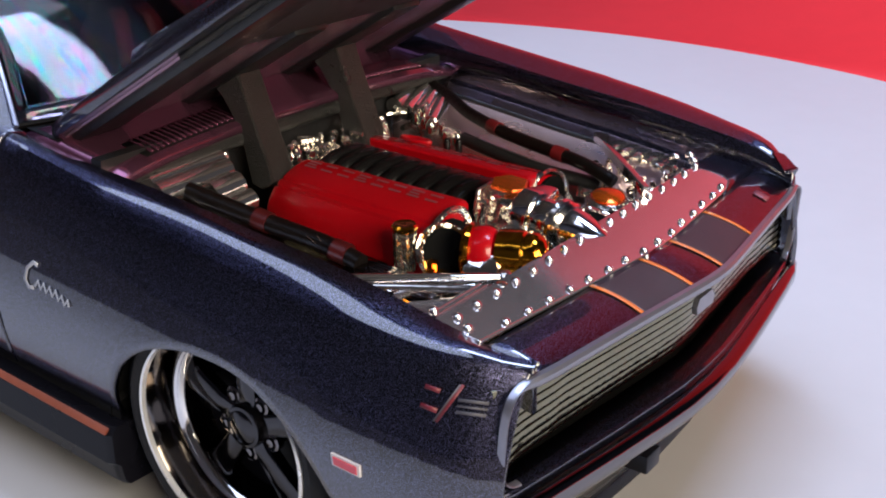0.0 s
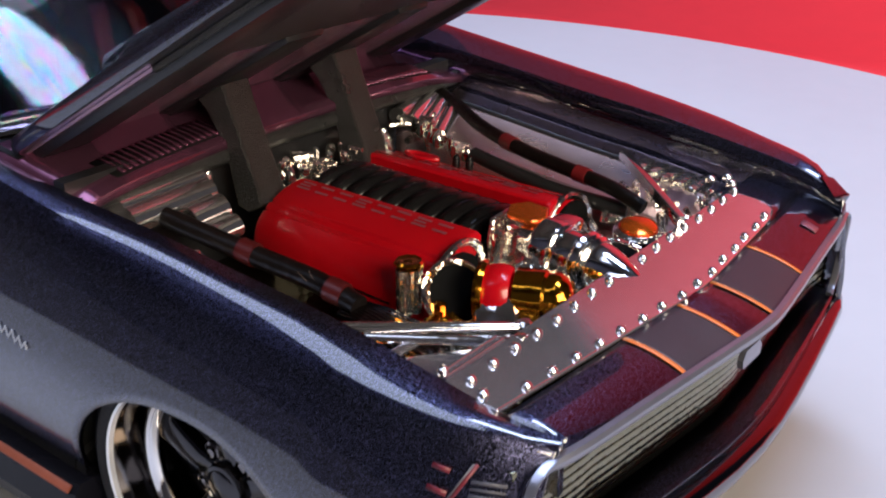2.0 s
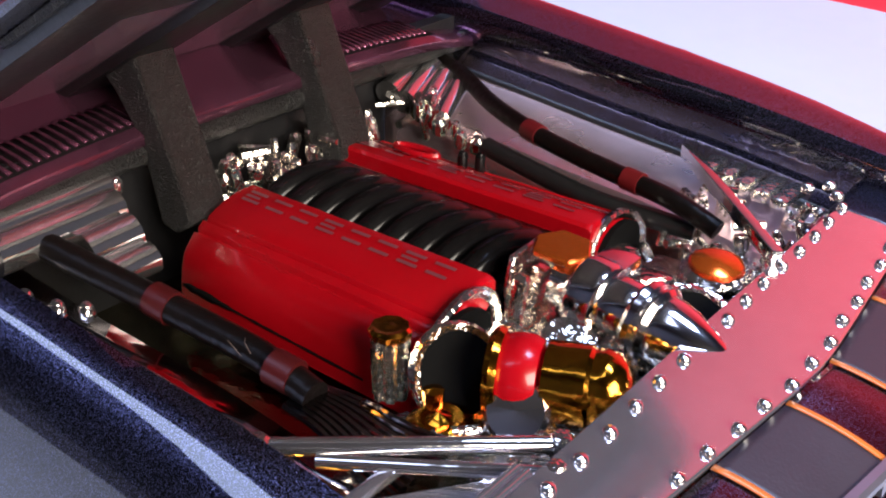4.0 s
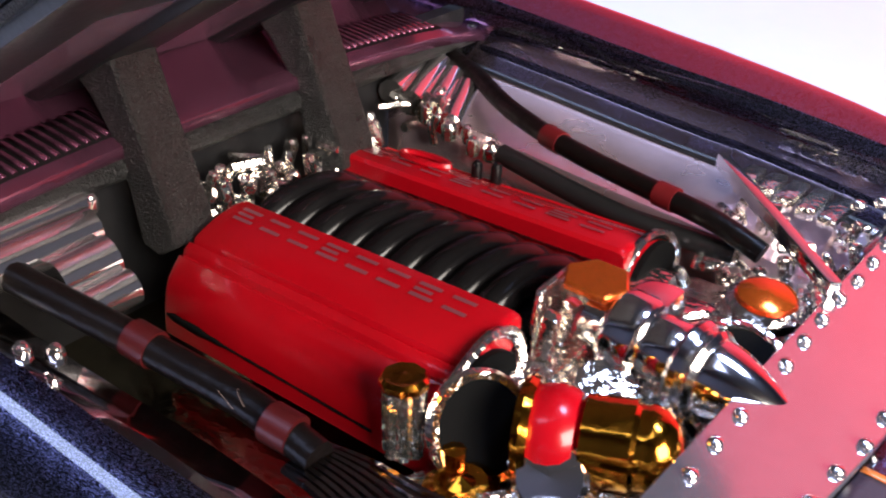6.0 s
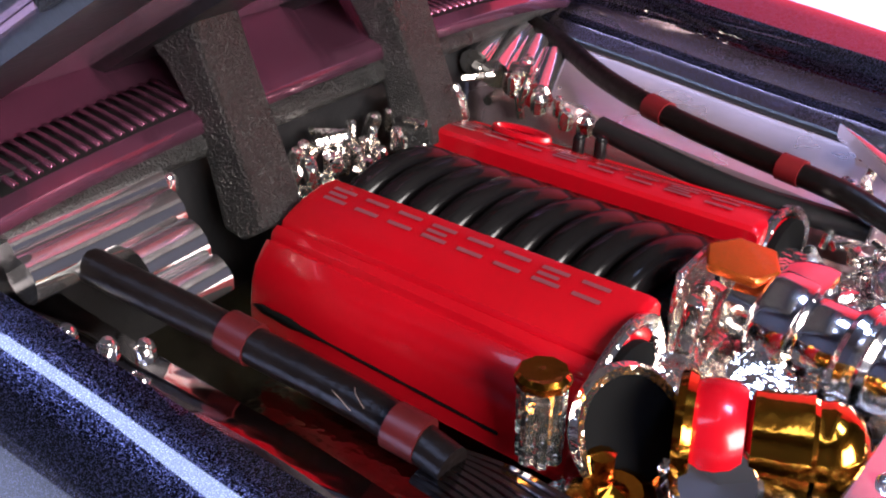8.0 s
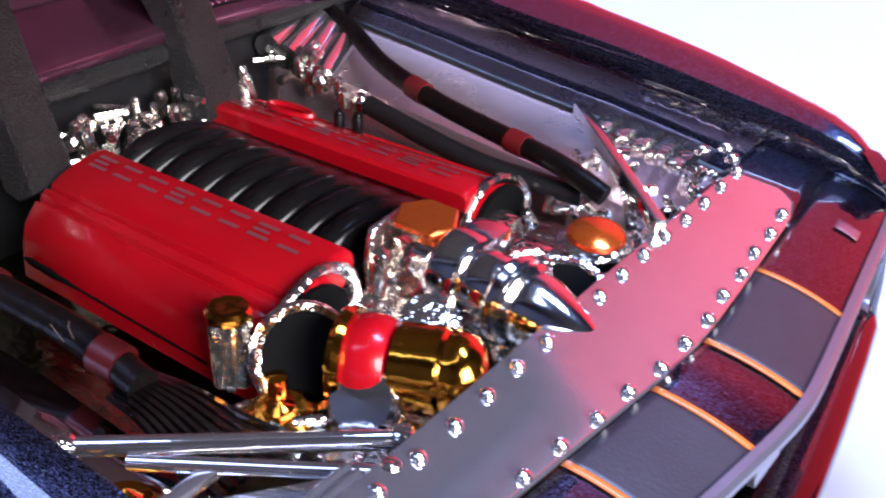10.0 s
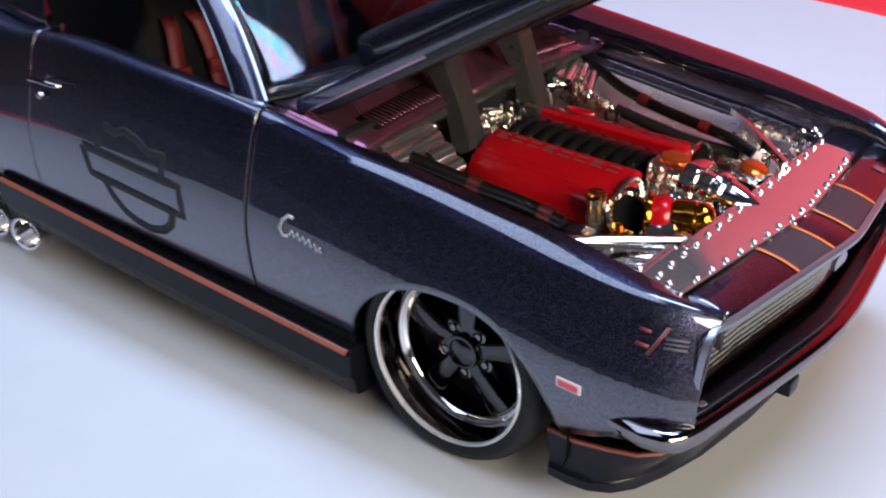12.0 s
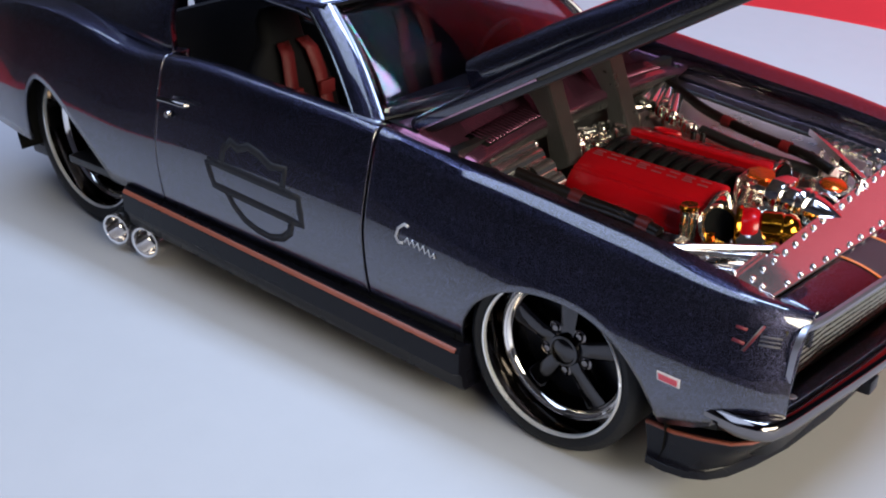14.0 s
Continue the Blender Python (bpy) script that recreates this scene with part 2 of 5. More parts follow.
def tube(points, r, n=10, bm=None, steps=5, radii=None):
    """A round bar swept smoothly along points."""
    pts = [Vector(p) for p in points]
    line, rad = [], []
    for i in range(len(pts) - 1):
        p0, p1, p2, p3 = pts[max(i - 1, 0)], pts[i], pts[i + 1], pts[min(i + 2, len(pts) - 1)]
        count = steps if len(pts) > 2 else 1
        for k in range(count):
            t = k / count
            line.append(0.5 * ((2 * p1) + (p2 - p0) * t + (2 * p0 - 5 * p1 + 4 * p2 - p3) * t * t + (3 * p1 - p0 - 3 * p2 + p3) * t ** 3))
            rad.append(r if not radii else radii[i] * (1 - t) + radii[i + 1] * t)
    line.append(pts[-1])
    rad.append(r if not radii else radii[-1])
    rows = []
    for i, p in enumerate(line):
        d = (line[min(i + 1, len(line) - 1)] - line[max(i - 1, 0)]).normalized()
        side = d.cross(Vector((0, 0, 1)))
        side = side.normalized() if side.length > 1e-4 else Vector((1, 0, 0))
        up = side.cross(d)
        rows.append([p + rad[i] * (side * math.cos(2 * math.pi * k / n) + up * math.sin(2 * math.pi * k / n)) for k in range(n)])
    rows = [[line[0]] * n] + rows + [[line[-1]] * n]
    bm = bm or bmesh.new()
    loft(rows, None, True, bm)
    return bm


def mirrored(bm):
    """The same mesh on the other side of the car."""
    twin = bm.copy()
    for v in twin.verts:
        v.co.y = -v.co.y
    bmesh.ops.reverse_faces(twin, faces=twin.faces[:])
    return twin


def both(name, bm, mat, parent, label="", **more):
    twin = mirrored(bm)
    return part(name, bm, mat, parent, label, **more), part(name, twin, mat, parent, label, **more)


def curve(table, x):
    """Smooth reading of a short table of x, value."""
    if x <= table[0][0]:
        return table[0][1]
    for (x0, v0), (x1, v1) in zip(table, table[1:]):
        if x <= x1:
            t = (x - x0) / (x1 - x0)
            return v0 + (v1 - v0) * t
    return table[-1][1]


def soft_curve(table, x, w=0.06):
    return sum(curve(table, x + w * k) for k in (-1, -0.5, 0, 0.5, 1)) / 5


def span(a, b, n):
    return [a + (b - a) * i / (n - 1) for i in range(n)]


# ---- the setting ----
def setting():
    bm = lathe([(0, -0.12), (4.93, -0.12), (5.0, -0.09), (5.0, -0.03), (4.97, 0), (0, 0)], (-1.75, 0.32, 0), (0, 0, 1), 128)
    bmesh.ops.recalc_face_normals(bm, faces=bm.faces[:])
    disc = part("display_board", bm, DISC_WHITE, None, smooth=True)
    tagged(disc, "round white display board under the model car", "display board", kind="structure")
    # red sheet on the table, and a red board standing behind it
    bm = box((-11.0, 1.6, -0.165), (9.0, 9.0, -0.125))
    box((-12.0, -4.0, -0.165), (-5.2, 1.6, -0.125), 0, None, bm)
    tagged(part("table_cover", bm, CLOTH_RED, None, smooth=False), "plain red sheet over the table under the board", "table cover", kind="structure")
    prof = [(5.4, -0.120)] + [(5.4 + 5.0 * math.sin(a), -0.120 + 5.0 * (1 - math.cos(a))) for a in span(0.08, 1.2, 16)] + [(12.9, 11.3), (13.7, 15.0), (13.9, 19.0)]
    rows = [[(x, y, z) for y, z in prof] for x in (-7.5, 0.0, 6.6)]
    red = part("backdrop", loft(rows, (0, -1, 1)), CLOTH_RED, None, solid=0.05)
    tagged(red, "plain red card standing behind the model car", "backdrop", kind="structure")
    bm = box((-40, -40, -18.2), (40, 40, -18.0))
    tagged(part("floor", bm, WALL_GREY, None, smooth=False), "plain dim grey floor below the table", "floor", kind="structure")
    bm = box((-40, -40, 44), (40, 40, 44.4))
    tagged(part("ceiling", bm, WALL_GREY, None, smooth=False), "plain dim grey ceiling", "ceiling", kind="structure")
    for name, lo, hi in (("wall_north", (-40, 40, -18), (40, 40.4, 44)), ("wall_south", (-40, -40.4, -18), (40, -40, 44)),
                         ("wall_east", (40, -40, -18), (40.4, 40, 44)), ("wall_west", (-40.4, -40, -18), (-40, 40, 44))):
        tagged(part(name, box(lo, hi), WALL_GREY, None, smooth=False), "plain dim grey room wall", "wall", kind="structure")
    bm = box((-14, -13, -1.0), (12, 11, -0.18), 0.1)
    tagged(part("table", bm, material("dark_table_top", (0.06, 0.05, 0.05), 0.5), None, smooth=False), "dark table top under the red sheet", "table", kind="structure")


setting()

# ---- the model car ----
car = thing("model_car", "dark purple metal model car with open hood on white board", "model car")

TOP = [(-3.70, 0.97), (-3.3, 1.05), (-2.90, 1.075), (-2.60, 1.055), (-2.36, 1.010), (-2.20, 0.985), (-1.95, 1.010), (-1.79, 1.025), (-1.39, 1.006), (-1.02, 0.992), (-0.84, 0.980),
       (-0.44, 0.928), (-0.20, 0.898), (0.03, 0.868), (0.30, 0.842), (0.54, 0.806), (0.70, 0.784), (0.78, 0.768), (0.83, 0.742)]
FLANK = [(0, 0.850), (0.10, 0.880), (0.22, 0.897), (0.36, 0.907), (0.46, 0.909), (0.52, 0.906), (0.60, 0.895), (0.70, 0.879), (0.80, 0.862), (0.90, 0.843), (0.96, 0.829), (1, 0.806)]
TUCK = [(-3.70, 0.22), (-3.62, 0.10), (-3.45, 0.03), (-3.1, 0.0), (0.40, 0.0), (0.55, 0.010), (0.68, 0.026), (0.76, 0.054), (0.80, 0.080), (0.83, 0.110)]


def top_z(x):
    return soft_curve(TOP, x, 0.05 if x > 0.6 else 0.12)


def flank_y(x, u):
    return soft_curve(FLANK, u, 0.02) - soft_curve(TUCK, x, 0.02)


def arch_z(x, cx, half, base, high):
    d = abs((x - cx) / half)
    return base + (high - base) * math.sqrt(max(0.0, 1 - d ** 2.3)) if d < 1 else 0.0


def low_z(x):
    z = curve([(-3.7, 0.48), (-3.05, 0.42), (-2.30, 0.37), (-0.35, 0.29), (0.44, 0.29), (0.60, 0.35), (0.70, 0.43), (0.84, 0.445)], x)
    z = max(z, arch_z(x, 0.045, 0.402, 0.24, 0.612))
    d = (x + 2.88) / 0.56 if x > -2.88 else (-2.88 - x) / 0.15
    rear = 0.30 + 0.455 * (1 - d ** 1.6) if x > -2.88 else 0.30 + 0.455 * math.sqrt(max(0.0, 1 - d ** 2.3))
    return max(z, rear if d < 1 else 0.0)


def stations(a, b):
    xs = set(span(a, b, max(3, int((b - a) / 0.05))))
    for cx, half in ((0.045, 0.402), (-2.675, 0.355)):
        for k in range(41):
            x = cx - half * math.cos(math.pi * k / 40)
            xs.add(x)
        xs |= {cx - half - 0.004, cx + half + 0.004}
    xs |= {a + 0.003, a + 0.008, b - 0.003, b - 0.008}
    return sorted(x for x in xs if a <= x <= b)


def shell(a, b, inner):
    """The side skin between two stations; inner(x) gives its top deck: width, drop, wall and how far it swells."""
    rows = []
    for x in stations(a, b):
        w, drop, wall, crown = (*inner(x), 0)[:4]
        zt, zb = top_z(x) - 0.010 * crown, low_z(x)
        row = []
        for k in range(23):
            z = zb + (zt - zb) * (k / 22) ** 0.8
            row.append((x, -flank_y(x, (z - 0.28) / (zt - 0.28)), z))
        y0 = flank_y(x, 1)
        flat = [(y0 - 0.012, 0.005), (y0 - 0.030, 0.0075), (y0 * 0.5 + w * 0.5, 0.007 - drop * 0.35), (w, -drop)]
        swell = [(y0 + (w - y0) * f, -drop * h) for f, h in ((0.28, 0.74), (0.41, 0.92), (0.68, 0.985), (1, 1))]
        for (ya, za), (yb, zb) in zip(flat, swell):
            row.append((x, -(ya + (yb - ya) * crown), zt + za + (zb - za) * crown))
        row.append((x, -(w - 0.006), zt - drop - 0.008))
        row.append((x, -(w - 0.008), zt - drop - wall))
        rows.append(row)
    return loft(rows, (0, -1, 0.6))


BAY = [(-0.85, 0.715), (-0.55, 0.730), (-0.2, 0.738), (0.2, 0.738), (0.6, 0.725), (0.84, 0.700)]
NEAR_BAY = [(-0.85, 0.715), (-0.55, 0.733), (-0.40, 0.733), (-0.20, 0.732), (0.10, 0.728), (0.60, 0.715), (0.84, 0.690)]
near_crown = lambda x: soft_curve([(-0.85, 0), (-0.62, 0), (-0.18, 1), (0.42, 1), (0.74, 0), (0.84, 0)], x, 0.16)  # where the deck swells up towards the bay
near_drop = lambda x: 0.016 - 0.042 * near_crown(x)
near_edge = lambda x: min(soft_curve(NEAR_BAY, x, 0.1), flank_y(x, 1) - 0.010)
bay_edge = lambda x: min(curve(BAY, x), flank_y(x, 1) - 0.010)
part("front_fender", shell(-0.777, 0.828, lambda x: (near_edge(x), near_drop(x), 0.105 - near_drop(x), near_crown(x))), PAINT, car, solid=0.018)
far = part("front_fender", mirrored(shell(-0.777, 0.828, lambda x: (bay_edge(x), 0.0, 0.115))), PAINT, car, solid=0.018)
for v in far.data.vertices:  # the far flank stands a little prouder and higher
    x, y, z = v.co / S
    t = max(0.0, min(1.0, (y - 0.742) / 0.17))
    f = max(0.0, min(1.0, (0.865 - x) / 0.82)) ** 0.75
    proud = curve([(0, 0.742), (0.40, 0.938), (0.50, 0.986), (0.61, 1.060), (0.66, 1.091), (0.73, 1.127), (0.81, 1.152), (1, 1.168)], t)
    if y > 0.742:
        v.co.y = (y + f * (proud - y)) * S
    rise = (0.052 - 0.048 * max(0.0, (t - 0.28) / 0.72)) * min(1.0, max(0.0, (0.92 - x) / 0.17))
    wall = (z - top_z(x) + 0.115) / 0.09 if y < 0.742 else (z - 0.5) / 0.2
    v.co.z += rise * max(0.0, min(1.0, wall)) * S
both("door", shell(-1.988, -0.791, lambda x: (0.735, 0.004, 0.10)), PAINT, car, solid=0.018)
both("rear_quarter", shell(-3.70, -2.000, lambda x: (0.68, -0.01, 0.05)), PAINT, car, solid=0.018)

# inside shell: black sills and floor; wheel houses painted near-black for their shade
part("underbody", box((-3.55, -0.60, 0.14), (0.70, 0.60, 0.20), 0.02), BLACK, car, "black plastic chassis plate")
part("cabin_floor", box((-2.9, -0.78, 0.30), (-0.60, 0.78, 0.34), 0.01), BLACK, car)
rows = [[(x, -0.70, 0.20), (x, -0.862, 0.20), (x, -0.866, z), (x, -0.80, z + 0.02), (x, -0.70, z + 0.02)] for x, z in ((-2.31, 0.41), (-0.345, 0.34))]
both("inner_sill", loft(rows, (0, -1, 0)), BLACK, car)
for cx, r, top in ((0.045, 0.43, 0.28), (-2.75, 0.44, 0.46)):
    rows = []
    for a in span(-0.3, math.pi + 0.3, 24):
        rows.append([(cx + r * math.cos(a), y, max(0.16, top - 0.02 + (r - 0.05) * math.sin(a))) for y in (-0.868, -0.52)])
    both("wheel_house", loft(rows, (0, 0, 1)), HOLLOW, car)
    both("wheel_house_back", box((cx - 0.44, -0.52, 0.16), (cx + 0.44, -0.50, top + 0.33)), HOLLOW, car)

# rocker skirts with a copper line
prof = [(-0.80, 0.0), (-0.905, 0.005), (-0.925, -0.015), (-0.925, -0.100), (-0.908, -0.115), (-0.900, -0.165), (-0.885, -0.182), (-0.80, -0.185)]
skirt_z = lambda x: 0.285 + (-0.33 - x) * 0.046
rows = [[(x, y * (1 - inset), z + skirt_z(x)) for y, z in prof] for x, inset in ((-2.28, 0.02), (-2.26, 0), (-0.345, 0), (-0.325, 0.012))]
rows = [[(rows[0][0][0], -0.84, 0.28)] * len(prof)] + rows + [[(rows[-1][0][0], -0.84, 0.20)] * len(prof)]
skirts = both("side_skirt", loft(rows, (0, -1, 0.2), True), TRIM, car, "dark grey side skirt with a copper line")
for ob, s in zip(skirts, (1, -1)):
    line = [(-0.912, 0.0040), (-0.918, 0.0010), (-0.9268, -0.0090), (-0.9268, -0.0105), (-0.922, -0.011), (-0.910, 0.000)]
    bm = loft([[(x, y, z + skirt_z(x)) for y, z in line] for x in (-2.255, -0.338)], (0, -1, 1), True)
    part("pinstripe", bm if s == 1 else mirrored(bm), COPPER_LINE, ob)

# exhaust tips below the rear of the skirt
for k, x in enumerate((-2.42, -2.20)):
    bm = lathe([(0.0, -0.09), (0.060, -0.09), (0.064, 0.0), (0.074, 0.002), (0.080, -0.02), (0.078, -0.20), (0.0, -0.20)], (x, -0.88, 0.115), (0.25, -1, 0), 24)
    both("exhaust_tip", bm, CHROME, car, "chrome exhaust tip")


# ---- nose: header panel, grille, bumper, chin ----
def lip_x(y):
    return 0.934 - 0.132 * math.hypot(y, 0.06) - 0.020 * max(0.0, (abs(y) - 0.62) / 0.17) ** 2


def seam_x(y):
    """Where the header panel meets the riveted plate: a shallow point like the lip."""
    return 0.773 - 0.092 * math.hypot(y, 0.06)


def mouth_x(y):
    """Front edge of the floor of the grille mouth."""
    return 0.893 - 0.098 * math.hypot(y, 0.06)


def head_z(x, y):
    """Height of the header panel, with its soft centre ridge."""
    t = (x - 0.735) / (lip_x(y) - 0.735)
    return 0.772 - 0.004 * t - 0.034 * max(t, 0) ** 2.2 + 0.010 * math.exp(-((y + 0.05) / 0.035) ** 2) * (1 - 0.5 * t) - 0.006 * (abs(y) / 0.7) ** 2


def head_patch(y0, y1, lift, t0=0.0, t1=1.0, ny=40, nx=10):
    rows = []
    for y in span(y0, y1, ny):
        rows.append([(x, y, head_z(x, y) + lift) for x in (seam_x(y) + (lip_x(y) - seam_x(y)) * t for t in span(t0, t1, nx))])
    return loft(rows, (0, 0, 1))


header = part("header_panel", head_patch(-0.702, 0.702, 0), PAINT, car, solid=0.02)
for ya, yb in ((-0.325, -0.122), (0.028, 0.266)):
    part("stripe", head_patch(ya, yb, 0.003, 0.0, 0.995, 14), MATT_STRIPE, header, "matt black stripe", solid=0.002)
    for y in (ya, yb):
        part("pinstripe", head_patch(y - 0.006, y + 0.006, 0.005, 0.0, 0.995, 3), ORANGE_LINE, header, "orange pinstripe", solid=0.002)

# rim of the grille mouth, all round; silver stands in for the reflected board
GR = [(lip_x(y) + 0.002, y, 0.738 - 0.012 * (abs(y) / 0.75) ** 2) for y in span(-0.745, 0.745, 31)]
right_side = [(0.828, -0.782, 0.712), (0.822, -0.794, 0.66), (0.818, -0.797, 0.58), (0.814, -0.790, 0.520), (0.816, -0.765, 0.492), (0.822, -0.735, 0.488)]
ring = [(x, -y, z) for x, y, z in right_side[::-1]] + GR[::-1] + right_side
for _ in range(2):  # rounded corners
    ring = ring[:1] + [tuple(Vector(p).lerp(Vector(q), t)) for p, q in zip(ring, ring[1:]) for t in (0.25, 0.75)] + ring[-1:]
rows = []
for k, (x, y, z) in enumerate(ring):
    p, q = Vector(ring[max(k - 1, 0)]), Vector(ring[min(k + 1, len(ring) - 1)])
    along = (q - p).normalized()
    out = along.cross(Vector((1, 0, 0))).normalized()
    front = out.cross(along)
    if front.x < 0:
        front = -front
    if out.z * (z - 0.62) + out.y * y * 0.1 < 0:
        out = -out
    wide = (0.5 + 0.5 * min(1.0, max(0.0, (z - 0.50) / 0.12))) * (1 - 0.68 * max(0.0, min(1.0, (abs(y) - 0.70) / 0.07)))
    rows.append([Vector((x, y, z)) + out * a * wide + front * b for a, b in ((0.010, -0.012), (0.009, 0.0), (0.002, 0.006), (-0.010, 0.005), (-0.017, 0.000), (-0.018, -0.012))])
bm = loft(rows, None, True)
bmesh.ops.recalc_face_normals(bm, faces=bm.faces[:])
part("grille_rim", bm, SILVER, car, "grille rim, silver for the reflected board")
# mouth behind the bars, its shade painted in as near-black
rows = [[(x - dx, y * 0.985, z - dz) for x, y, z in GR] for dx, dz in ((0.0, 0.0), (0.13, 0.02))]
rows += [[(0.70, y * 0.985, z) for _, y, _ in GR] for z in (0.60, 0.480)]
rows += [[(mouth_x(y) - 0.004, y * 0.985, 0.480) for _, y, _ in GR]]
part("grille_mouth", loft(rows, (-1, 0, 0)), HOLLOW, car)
for k in range(9):
    z = 0.520 + 0.0235 * k
    f = k / 8
    pts = []
    for y in span(-0.782, 0.782, 31):
        rear = lip_x(y) * f + mouth_x(y) * (1 - f)
        ripple = 0.010 * math.exp(-((abs(y) - 0.60) / 0.03) ** 2)
        pts.append((rear - 0.056 + ripple + 0.022 * max(0.0, min(1.0, (abs(y) - 0.62) / 0.14)), y, z))
    rows = [[(x + dx, y, z + dz) for dx, dz in ((-0.006, -0.0085), (0.0, -0.0095), (0.004, -0.0075), (0.005, 0.0), (0.004, 0.0075), (0.0, 0.0095), (-0.006, 0.0085))] for x, y, z in pts]
    part("grille_bar", loft(rows, (1, 0, 0), True), BAR_CHROME, car, "dull chrome grille bar")
bm = prism([(-0.045, -0.02), (0.045, -0.02), (0.05, 0.0), (0.035, 0.02), (-0.035, 0.02), (-0.05, 0.0)], 0.014, Matrix.Translation((0.888, -0.03, 0.665)) @ pose(0, 0, 0, 90, 0, 90))
part("badge", bm, SILVER, car, "small silver badge on the grille")

# shelf under the mouth and chrome bumper
PLAN = [(0.600, 0.852), (0.655, 0.872), (0.715, 0.878), (0.770, 0.866), (0.808, 0.835), (0.832, 0.76), (0.850, 0.640), (0.880, 0.42), (0.902, 0.24), (0.914, 0.12), (0.918, 0.0)]
plan = [(x, -y) for x, y in PLAN] + [(x, y) for x, y in PLAN[-2::-1]]


def inward(points, d):
    res = []
    for x, y in points:
        c = Vector((x - 0.45, y * 0.75))
        c = c * (1 - d / c.length)
        res.append((0.45 + c.x, c.y / 0.75))
    return res


front = [p for p in plan if p[0] > 0.77]
inner = [(mouth_x(y) - 0.008, y * 0.93) for _, y in front]
rows = [[(a[0] - 0.05, a[1], 0.484) for a in inner], [(a[0], a[1], 0.483) for a in inner], [(p[0] * 0.6 + a[0] * 0.4, p[1] * 0.6 + a[1] * 0.4, 0.482) for p, a in zip(front, inner)],
        [(p[0] - 0.018, p[1] * 0.985, 0.480) for p in front], [(p[0] - 0.010, p[1] * 0.99, 0.473) for p in front], [(p[0] - 0.008, p[1] * 0.985, 0.455) for p in front]]
part("valance", loft(rows, (1, 0, 1)), PAINT, car, solid=0.012)
sec = [(0.012, 0.454), (-0.006, 0.451), (-0.018, 0.444), (-0.024, 0.434), (-0.0235, 0.418), (-0.019, 0.400), (-0.011, 0.385), (0.000, 0.375), (0.020, 0.372), (0.03, 0.40)]
rows = [[(x, y, z - 0.006 * (1 - abs(y)) + (0.03 * max(0, (0.66 - x) / 0.06) * (1 if z < 0.41 else -0.4))) for x, y in inward(plan, d)] for d, z in sec]
rows = [list(r) for r in zip(*rows)]
ends = [[sum((Vector(p) for p in rows[i]), Vector()) / len(sec)] * len(sec) for i in (0, -1)]
part("bumper", loft([ends[0]] + rows + [ends[1]], (1, 0, 0), True), BUMPER, car, "dark chrome front bumper")
# lower valance, recessed, with a pair of grey blocks
rows = [[(x, y, z) for x, y in inward(plan, d)] for d, z in ((0.05, 0.380), (0.085, 0.34), (0.11, 0.28), (0.12, 0.22))]
part("lower_valance", loft(rows, (1, 0, 0)), BLACK_GLOSS, car)
for s in (-1, 1):
    bm = box((0.79, s * 0.25 - 0.035, 0.295), (0.898 - 0.03 * (s > 0), s * 0.25 + 0.035, 0.345), 0.006)
    part("tow_block", bm, TRIM, car, "dark grey block in the valance")
CHIN = [(0.395, 0.846), (0.50, 0.854), (0.60, 0.852), (0.69, 0.846), (0.745, 0.815), (0.785, 0.74), (0.815, 0.56), (0.845, 0.30), (0.858, 0.0)]
FOOT = [(0.415, 0.862), (0.48, 0.868), (0.55, 0.858), (0.61, 0.825), (0.655, 0.765), (0.695, 0.66), (0.735, 0.50), (0.765, 0.25), (0.775, 0.0)]
both_sides = lambda plan: [(x, -y) for x, y in plan] + [(x, y) for x, y in plan[-2::-1]]
chin, foot = both_sides(CHIN), both_sides(FOOT)
chin_z = lambda x: 0.272 + 0.066 * max(0.0, min(1.0, (x - 0.45) / 0.33)) ** 1.3
rows = []
for (x, y), (u, v) in zip(chin, foot):
    z = chin_z(x)
    blend = lambda t: (x + (u - x) * t, y + (v - y) * t)
    ring = []
    for t, h, d in ((0.0, 1.0, 0.05), (0.0, 1.04, 0.008), (0.0, 1.0, 0.0), (0.12, 0.86, 0.0), (0.42, 0.62, 0.004), (0.80, 0.38, 0.004), (1.0, 0.22, 0.0), (1.0, 0.19, -0.004), (1.0, 0.02, -0.004), (1.0, 0.0, 0.004), (1.0, 0.0, 0.06)):
        px, py = inward([blend(t)], d)[0]
        ring.append((px, py, 0.130 + (z - 0.130) * h))
    rows.append(ring)
ends = [[sum((Vector(p) for p in rows[i]), Vector()) / len(rows[0])] * len(rows[0]) for i in (0, -1)]
lip = part("chin_spoiler", loft([ends[0]] + rows + [ends[1]], (1, 0, 0), True), TRIM, car, "dark grey chin spoiler with an orange line")
for s in (1, -1):
    some = [(x, y * s) for x, y in chin if y < -0.72]
    rows = []
    for d, dz in ((0.004, 0.0085), (-0.002, 0.006), (-0.0035, 0.0), (-0.002, -0.004)):
        rows.append([(px, py, chin_z(x) + dz) for (px, py), (x, y) in zip(inward(some, d), some)])
    part("pinstripe", loft(rows, (0.3, -s, 0.3)), COPPER_LINE, lip, solid=0.001)

